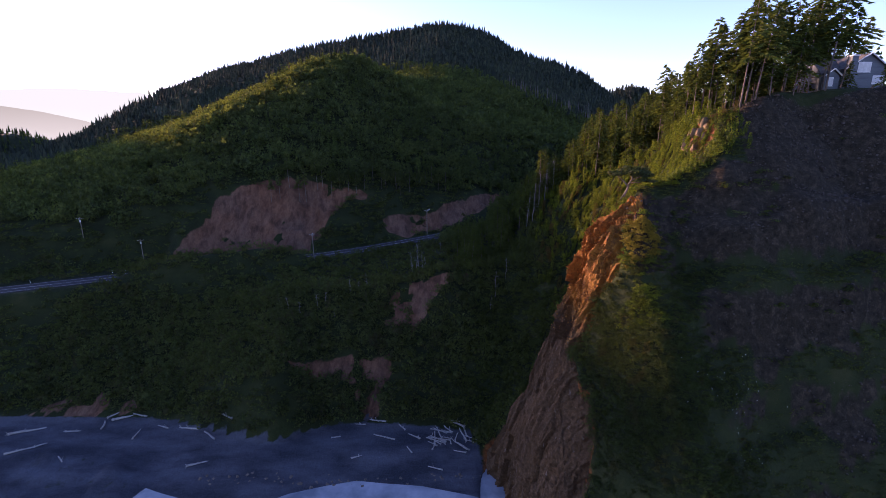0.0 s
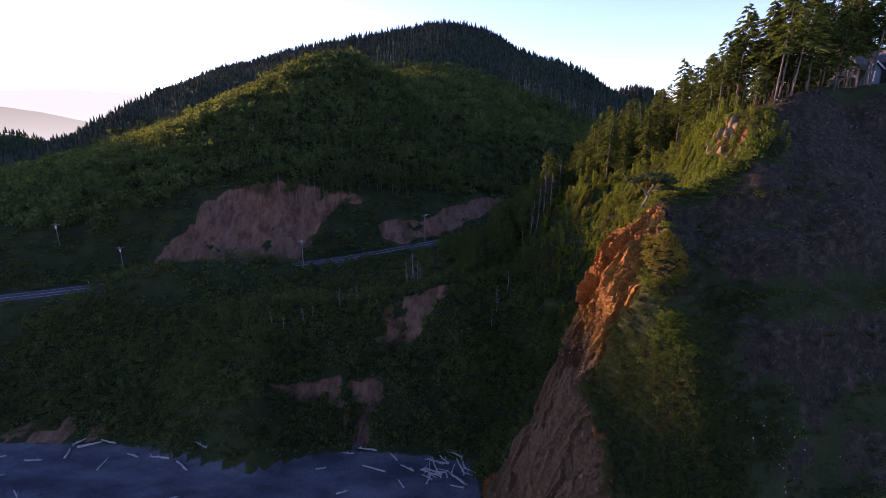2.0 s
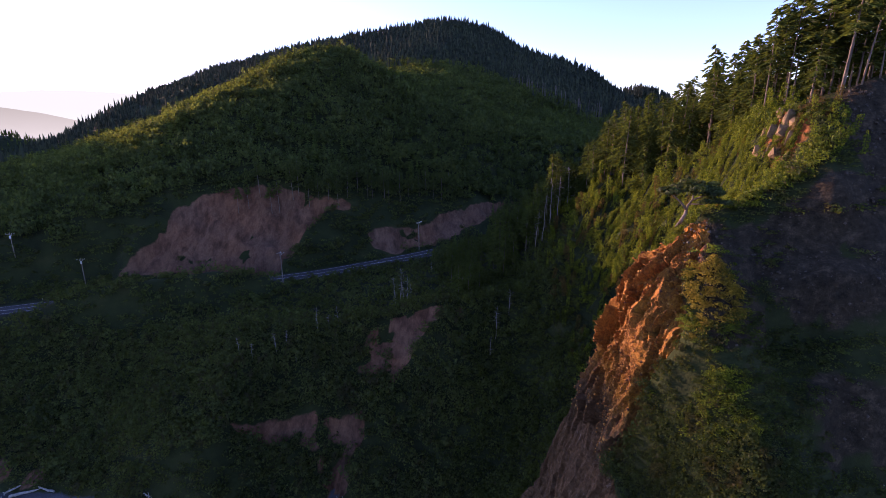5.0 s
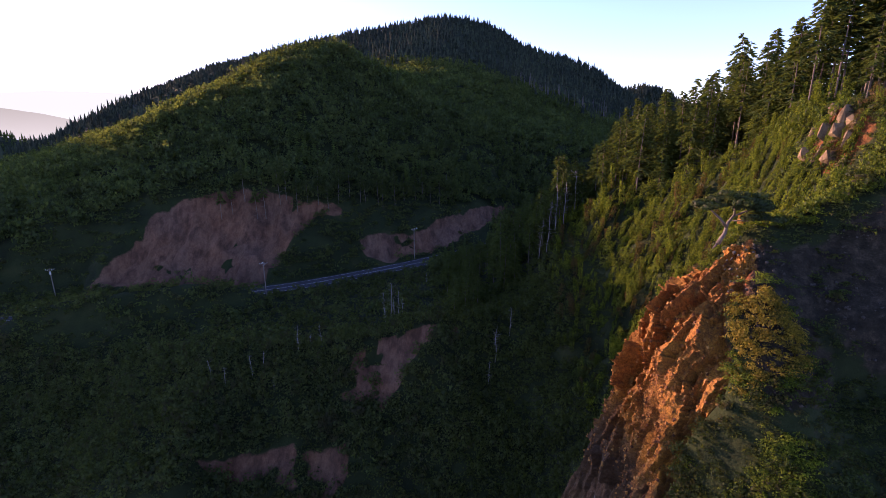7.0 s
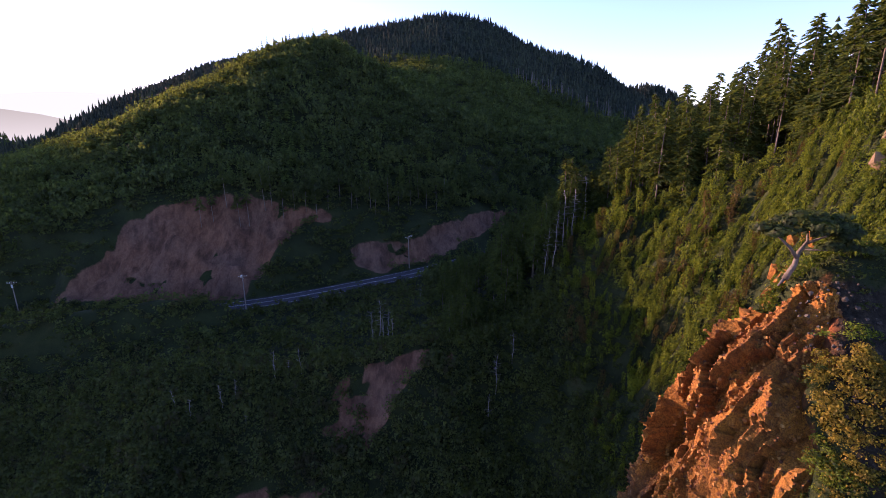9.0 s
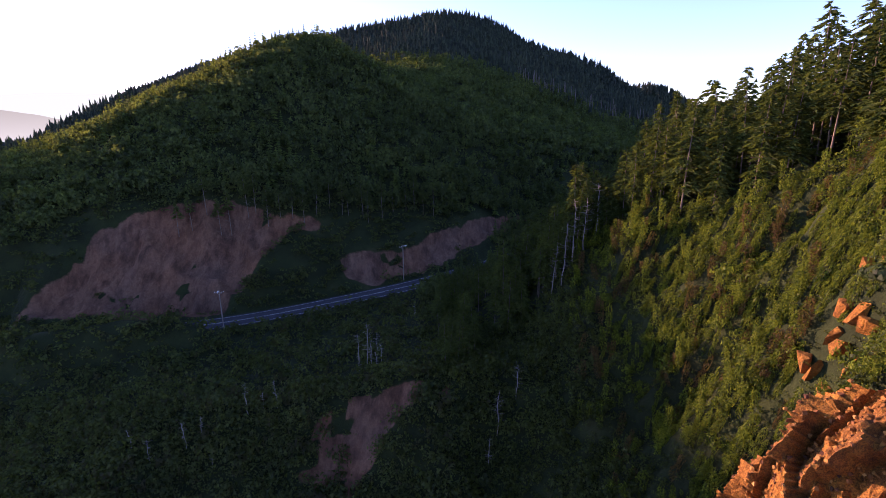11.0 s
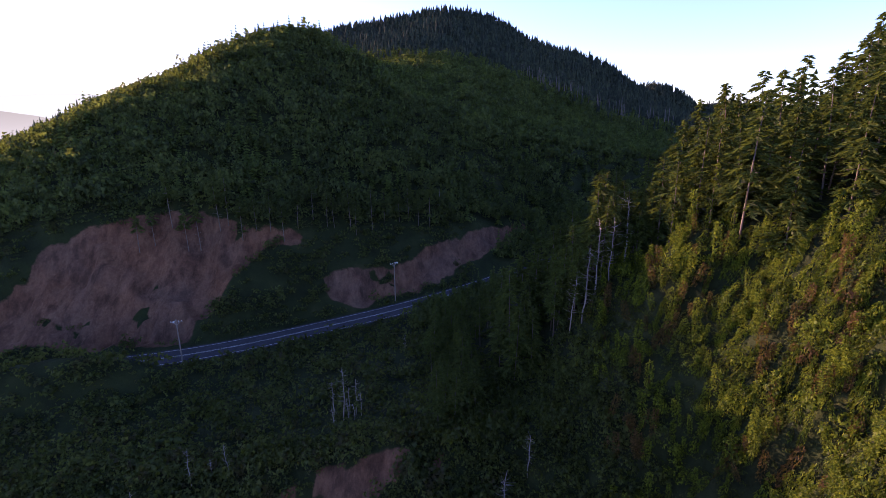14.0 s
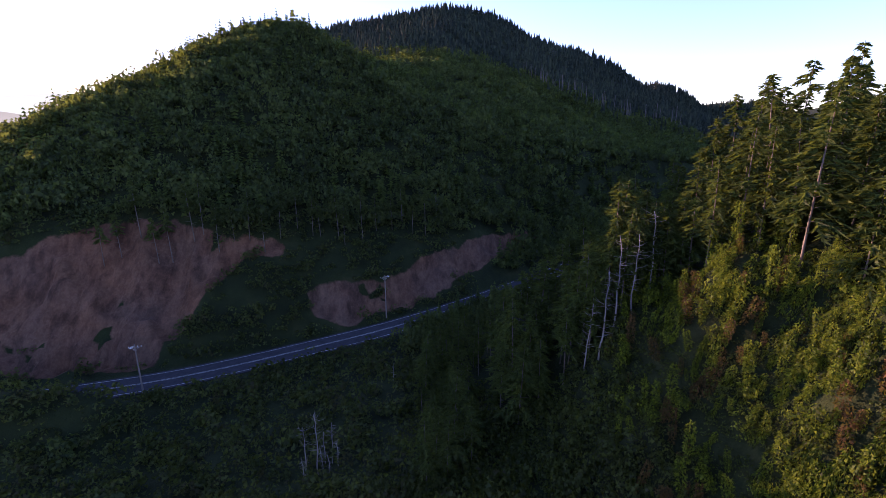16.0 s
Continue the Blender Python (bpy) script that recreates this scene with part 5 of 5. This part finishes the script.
# a rusty outcrop on the ridge below the spruces
outcrop = tagged(new("rock_outcrop"), "tan broken rock outcrop in the green slope below spruces", "rock")
oz = float(height(np.array([58.0]), np.array([107.0]))[0])
outcrop.matrix_basis = pose(58, 107, oz)
slabs = [stone(680 + i) for i in range(6)]
for me in slabs:
    me.materials.append(PALE_ROCK)
for i in range(11):
    oy, level = -3.2 + 0.62 * i, i % 3
    ox = -1.5 + 0.9 * level + stone_rng.uniform(-0.3, 0.3)
    ob = new("stone", slabs[i % 6])
    wide = stone_rng.uniform(1.8, 2.6)
    ground_here = float(height(np.array([58 + ox]), np.array([107 + oy]))[0]) - oz
    ob.matrix_basis = Matrix.LocRotScale((ox, oy, ground_here - 0.2), Euler((stone_rng.uniform(-0.12, 0.12), 0.15, stone_rng.uniform(-0.4, 0.4))), (wide, wide * 0.7, stone_rng.uniform(3.4, 5.0)))
    ob.parent = outcrop

# a rust-red rib of rock low in the green slope
rib = tagged(new("rock_outcrop"), "rust-red rib of rock breaking through green scrub", "rock")
rib_z = float(height(np.array([50.5]), np.array([113.5]))[0])
rib.matrix_basis = pose(50.5, 113.5, rib_z)
for i in range(13):
    oy, ox = -2.4 + 0.4 * i + stone_rng.uniform(-0.3, 0.3), -2.2 + 1.5 * (i % 4) + stone_rng.uniform(-0.3, 0.3)
    ob = new("stone", stone_meshes[i % 8])
    wide = stone_rng.uniform(1.6, 2.6)
    ground_here = float(height(np.array([50.5 + ox]), np.array([113.5 + oy]))[0]) - rib_z
    ob.matrix_basis = Matrix.LocRotScale((ox, oy, ground_here), Euler((stone_rng.uniform(-0.15, 0.15), 0.25, stone_rng.uniform(-0.5, 0.5))), (wide, wide * 0.8, stone_rng.uniform(2.6, 4.2)))
    ob.parent = rib

# ---- things of the shore, the road and the headland ----
def ground_z(x, y):
    return float(height(np.array([float(x)]), np.array([float(y)]))[0])


def part(name, bm, mat, parent, label=""):
    me = bpy.data.meshes.new(name)
    bm.to_mesh(me)
    bm.free()
    me.materials.append(mat)
    ob = new(name, me)
    ob.parent = parent
    return tagged(ob, label)


def box(x0, x1, y0, y1, z0, z1, bevel=0.0):
    bm = bmesh.new()
    bmesh.ops.create_cube(bm, size=1.0)
    bmesh.ops.scale(bm, vec=(x1 - x0, y1 - y0, z1 - z0), verts=bm.verts)
    bmesh.ops.translate(bm, vec=((x0 + x1) / 2, (y0 + y1) / 2, (z0 + z1) / 2), verts=bm.verts)
    if bevel:
        bmesh.ops.bevel(bm, geom=bm.edges[:], offset=bevel, segments=1, affect="EDGES")
    return bm


def rod(p0, p1, r0, r1, sides=10):
    bm = bmesh.new()
    p0, p1 = Vector(p0), Vector(p1)
    turn = (p1 - p0).to_track_quat("Z", "Y").to_matrix().to_4x4()
    bmesh.ops.create_cone(bm, cap_ends=True, segments=sides, radius1=r0, radius2=r1, depth=(p1 - p0).length, matrix=Matrix.Translation((p0 + p1) / 2) @ turn)
    return bm


# bleached logs thrown up on the beach: single ones, then the heap under the headland
thing_rng = np.random.default_rng(44)


def log(length, radius, seed):
    r = np.random.default_rng(seed)
    n = 7
    us = np.linspace(-0.5, 0.5, n)
    wob = np.cumsum(r.normal(size=(n, 2)) * 0.02 * length, 0)
    line = np.stack([us * length, wob[:, 0] * 0.6, wob[:, 1] * 0.15], 1)
    parts = [tube(line, radius * (1.1 - 0.5 * (us + 0.5)) * r.uniform(0.85, 1.15, n), 8)]
    for _ in range(int(r.integers(0, 4))):
        u, a = r.uniform(-0.45, 0.45), r.uniform(0.2, 2.9)
        p = np.array([u * length, np.interp(u, us, line[:, 1]), 0])
        parts.append(tube([p, p + np.array([0.5, math.cos(a), abs(math.sin(a))]) * r.uniform(0.4, 1.0)], [radius * 0.45, radius * 0.2], 5))
    if r.random() < 0.4:
        for k in range(5):
            a = k * 1.25 + r.uniform(0, 0.5)
            parts.append(tube([line[0], line[0] + np.array([-0.5, 0.9 * math.cos(a), 0.9 * math.sin(a)]) * radius * 2.6], [radius * 0.6, radius * 0.15], 5))
    return joined(parts)


LOGS = [(-16.5, 112, 6.5, 160), (-9, 107, 3, 120), (-24, 117, 3, 175), (-19, 118, 5, 170), (-2, 101.5, 4, 165), (-23, 105, 3, 20), (-12, 116, 3.5, 130), (-87, 114, 5, 95), (-99, 118, 6, 110),
        (-119, 115, 9, 20), (-106, 115, 4, 5), (-81, 116.5, 4, 160), (-73, 115.5, 6, 170), (-66, 112.5, 6, 145), (-64, 102.5, 5, 20), (-113, 107.5, 9, 30), (-61, 114, 4, 155), (-94, 120, 7, 25),
        (-90, 120.5, 5, 165), (-97, 121, 5, 60), (-30, 112, 2.5, 10), (-8, 112, 4, 150), (-101, 104, 4, 140)]
for i, (x, y, length, turn) in enumerate(LOGS):
    rad = 0.12 + 0.022 * length * thing_rng.uniform(0.7, 1.2)
    ob = build("driftwood_log", *log(length, rad, 700 + i), DRIFT, None, True)
    ob.matrix_basis = pose(x, y, ground_z(x, y) + rad * 0.7, 0, 0, turn)
    tagged(ob, "bleached grey driftwood log lying on dark pebbles", "log", "driftwood on the beach")
for i in range(26):
    x, y = 2.2 + thing_rng.normal() * 3.6, 110.5 + thing_rng.normal() * 2.6
    length = thing_rng.uniform(2, 7)
    rad = 0.1 + 0.02 * length
    ob = build("driftwood_log", *log(length, rad, 760 + i), DRIFT, None, True)
    ob.matrix_basis = pose(x, y, max(ground_z(x, y), 1.6) + rad * 0.7 + 0.06 * (i % 7), 0, thing_rng.uniform(-5, 5), thing_rng.choice((70, 100, 140, 155)) + thing_rng.uniform(-15, 15))
    tagged(ob, "bleached driftwood log in a jumbled heap on the beach", "log", "driftwood heap")


def utility_pole(x, y, h, turn, lamp=False):
    top = tagged(new("utility_pole"), "weathered wooden utility pole with crossarm and insulators beside the road", "utility pole", "poles along the road")
    top.matrix_basis = pose(x, y, ground_z(x, y) - 0.3, 0, 0, turn)
    part("mast", rod((0, 0, 0), (0, 0, h), 0.17, 0.11), POLE_WOOD, top)
    part("crossarm", box(-1.2, 1.2, 0.1, 0.2, h - 0.75, h - 0.62, 0.01), POLE_WOOD, top)
    for o in (-1.1, -0.45, 0.45, 1.1):
        part("insulator", rod((o, 0.15, h - 0.62), (o, 0.15, h - 0.36), 0.06, 0.04, 8), INSULATOR, top, "white porcelain insulator")
    part("brace", rod((-0.65, 0.14, h - 0.75), (0, 0.12, h - 1.4), 0.025, 0.025, 6), PALE_METAL, top)
    part("brace", rod((0.65, 0.14, h - 0.75), (0, 0.12, h - 1.4), 0.025, 0.025, 6), PALE_METAL, top)
    can = part("transformer", rod((0.05, -0.38, h - 2.1), (0.05, -0.38, h - 1.2), 0.24, 0.24, 14), PALE_METAL, top, "pale grey transformer can") if not lamp else None
    if lamp:
        arm = part("lamp_arm", rod((0, 0, h - 0.3), (0, -1.9, h + 0.3), 0.04, 0.035, 8), PALE_METAL, top)
        part("lamp_head", box(-0.16, 0.16, -2.6, -1.8, h + 0.22, h + 0.38, 0.04), PALE_METAL, top, "pale street lamp head")
    return top


utility_pole(-125.0, 185.6, 10.4, 25)
utility_pole(-52.8, 182.0, 11.5, 20, True)
utility_pole(-7.6, 215.5, 12.5, 32, True)
utility_pole(-149, 186.5, 9.5, 25)

for x, y in ((-128.5, 171.5), (-124.5, 173), (-121.5, 174.2), (-151, 160.5), (-64, 176.5)):
    post = tagged(new("marker_post"), "short white reflector post at the road's edge", "marker post", "posts along the road")
    post.matrix_basis = pose(x, y, ground_z(x, y) - 0.1, 0, 0, 20)
    part("post", box(-0.06, 0.06, -0.03, 0.03, 0, 1.1, 0.008), TRIM, post)
    part("reflector", box(-0.045, 0.045, -0.045, -0.033, 0.85, 1.02), INSULATOR, post)


def prism(x0, x1, y0, y1, z, rise, over=0.0, along="y", thick=0.22):
    """A gabled roof shell: two sloping slabs that meet at the ridge."""
    bm = bmesh.new()
    if along == "y":
        mid = (x0 + x1) / 2
        prof = [(x0 - over, z - over * rise / (mid - x0)), (mid, z + rise), (x1 + over, z - over * rise / (mid - x0))]
        pts = [[(u, y0 - over, w), (u, y1 + over, w)] for u, w in prof]
    else:
        mid = (y0 + y1) / 2
        prof = [(y0 - over, z - over * rise / (mid - y0)), (mid, z + rise), (y1 + over, z - over * rise / (mid - y0))]
        pts = [[(x0 - over, u, w), (x1 + over, u, w)] for u, w in prof]
    vs = [[bm.verts.new(p) for p in pair] + [bm.verts.new((p[0], p[1], p[2] - thick)) for p in pair] for pair in pts]
    for a, b in zip(vs[:-1], vs[1:]):
        bm.faces.new((a[0], b[0], b[1], a[1])), bm.faces.new((a[2], a[3], b[3], b[2]))
        bm.faces.new((a[0], a[2], b[2], b[0])), bm.faces.new((a[1], b[1], b[3], a[3]))
    for e in (vs[0], vs[-1]):
        bm.faces.new((e[0], e[1], e[3], e[2]))
    bmesh.ops.recalc_face_normals(bm, faces=bm.faces)
    return bm


def gabled_walls(x0, x1, y0, y1, z0, z1, rise, along="y"):
    bm = bmesh.new()
    if along == "y":
        mid = (x0 + x1) / 2
        ring = [(x0, z0), (x1, z0), (x1, z1), (mid, z1 + rise), (x0, z1)]
        a, b = [bm.verts.new((u, y0, w)) for u, w in ring], [bm.verts.new((u, y1, w)) for u, w in ring]
    else:
        mid = (y0 + y1) / 2
        ring = [(y0, z0), (y1, z0), (y1, z1), (mid, z1 + rise), (y0, z1)]
        a, b = [bm.verts.new((x0, u, w)) for u, w in ring], [bm.verts.new((x1, u, w)) for u, w in ring]
    bm.faces.new(a), bm.faces.new(b)
    for i in range(5):
        bm.faces.new((a[i], a[i - 1], b[i - 1], b[i]))
    bmesh.ops.recalc_face_normals(bm, faces=bm.faces)
    return bm


# the grey house among the spruces on top of the headland
hz = 95.6
house = tagged(new("house"), "grey shingled house with white trim and gables among spruces", "house")
house.matrix_basis = pose(0, 0, 0)
part("wall", gabled_walls(101.6, 112.0, 124.0, 134.0, hz - 3.5, hz + 5.2, 3.4), SIDING, house)
part("roof", prism(101.6, 112.0, 124.0, 134.0, hz + 5.35, 3.4, 0.6), SHINGLE, house)
part("wall", gabled_walls(96.6, 101.7, 125.5, 134.5, hz - 3.5, hz + 4.4, 4.2, "x"), SIDING, house)
part("roof", prism(96.6, 101.7, 125.5, 134.5, hz + 4.55, 4.2, 0.5, "x"), SHINGLE, house)
part("dormer", gabled_walls(96.9, 100.3, 124.2, 128.0, hz - 3.5, hz + 3.6, 1.3), SIDING, house)
part("dormer_roof", prism(96.9, 100.3, 124.2, 129.5, hz + 3.7, 1.3, 0.4), SHINGLE, house)
for x0, z0, x1, z1 in ((101.0, hz + 4.9, 106.8, hz + 8.7), (106.8, hz + 8.7, 112.6, hz + 4.9), (96.5, hz + 3.4, 98.6, hz + 5.05), (98.6, hz + 5.05, 100.7, hz + 3.4)):
    y = 123.38 if x1 > 101 else 123.78
    part("fascia", rod((x0, y, z0), (x1, y, z1), 0.16, 0.16, 4), TRIM, house, "white painted fascia board")
chimney = part("chimney", box(101.7, 103.3, 122.9, 124.3, hz - 3, hz + 7.9, 0.05), SIDING, house, "tall boxed chimney in pale siding")
part("cap", box(101.55, 103.45, 122.75, 124.45, hz + 7.9, hz + 8.15, 0.03), TRIM, chimney)


def window(x0, x1, z0, z1, y, panes):
    bay = part("window", box(x0, x1, y - 0.05, y + 0.05, z0, z1), TRIM, house, "white-framed window with pale blind")
    wide = (x1 - x0 - 0.08) / panes
    for i in range(panes):
        a = x0 + 0.08 + i * wide
        p = part("pane", box(a, a + wide - 0.08, y - 0.07, y - 0.055, z0 + 0.08, z1 - 0.08), CURTAIN, bay)
    part("sill", box(x0 - 0.08, x1 + 0.08, y - 0.16, y + 0.02, z0 - 0.09, z0 - 0.01), TRIM, bay)


window(104.4, 107.6, hz + 4.2, hz + 6.6, 123.9, 3)
window(108.6, 111.4, hz + 1.4, hz + 3.4, 123.9, 3)
window(97.5, 98.9, hz + 0.9, hz + 3.0, 124.1, 2)

# small white flowers on the grassy face
fx, fy = 50 + thing_rng.normal(size=60) * 4 - 2, 68 + thing_rng.normal(size=60) * 3
head = joined([tube([(0, 0, 0), (0, 0, 0.45)], [0.02, 0.015], 4), tube([(0, 0, 0.42), (0, 0, 0.52), (0, 0, 0.58)], [0.05, 0.17, 0.05], 6)])
strew("white_flowers", [head], np.stack([fx, fy, height(fx, fy) + 0.2, thing_rng.uniform(0.3, 0.6, 60), 1 + 0 * fx, 0 * fx, 0 * fx], 1), PETAL, ("white flower heads scattered over the grassy face", "flowers"))

# dark boulders at the water's edge
beach_stones = [stone(650 + i) for i in range(5)]
for me in beach_stones:
    me.materials.append(BARK)
for i in range(60):
    x = thing_rng.uniform(-62, 10)
    y = 97.5 + thing_rng.normal() * 1.0 + 0.05 * max(0, x + 20)
    ob = new("beach_boulder", beach_stones[i % 5])
    s = thing_rng.uniform(0.3, 0.9)
    ob.matrix_basis = Matrix.LocRotScale((x, y, ground_z(x, y) + 0.1 * s), Euler((0, 0, thing_rng.uniform(0, 6))), (s, s * 1.2, s * 0.8))
    tagged(ob, "dark wet boulder at the water's edge", "boulder", "boulders on the beach")
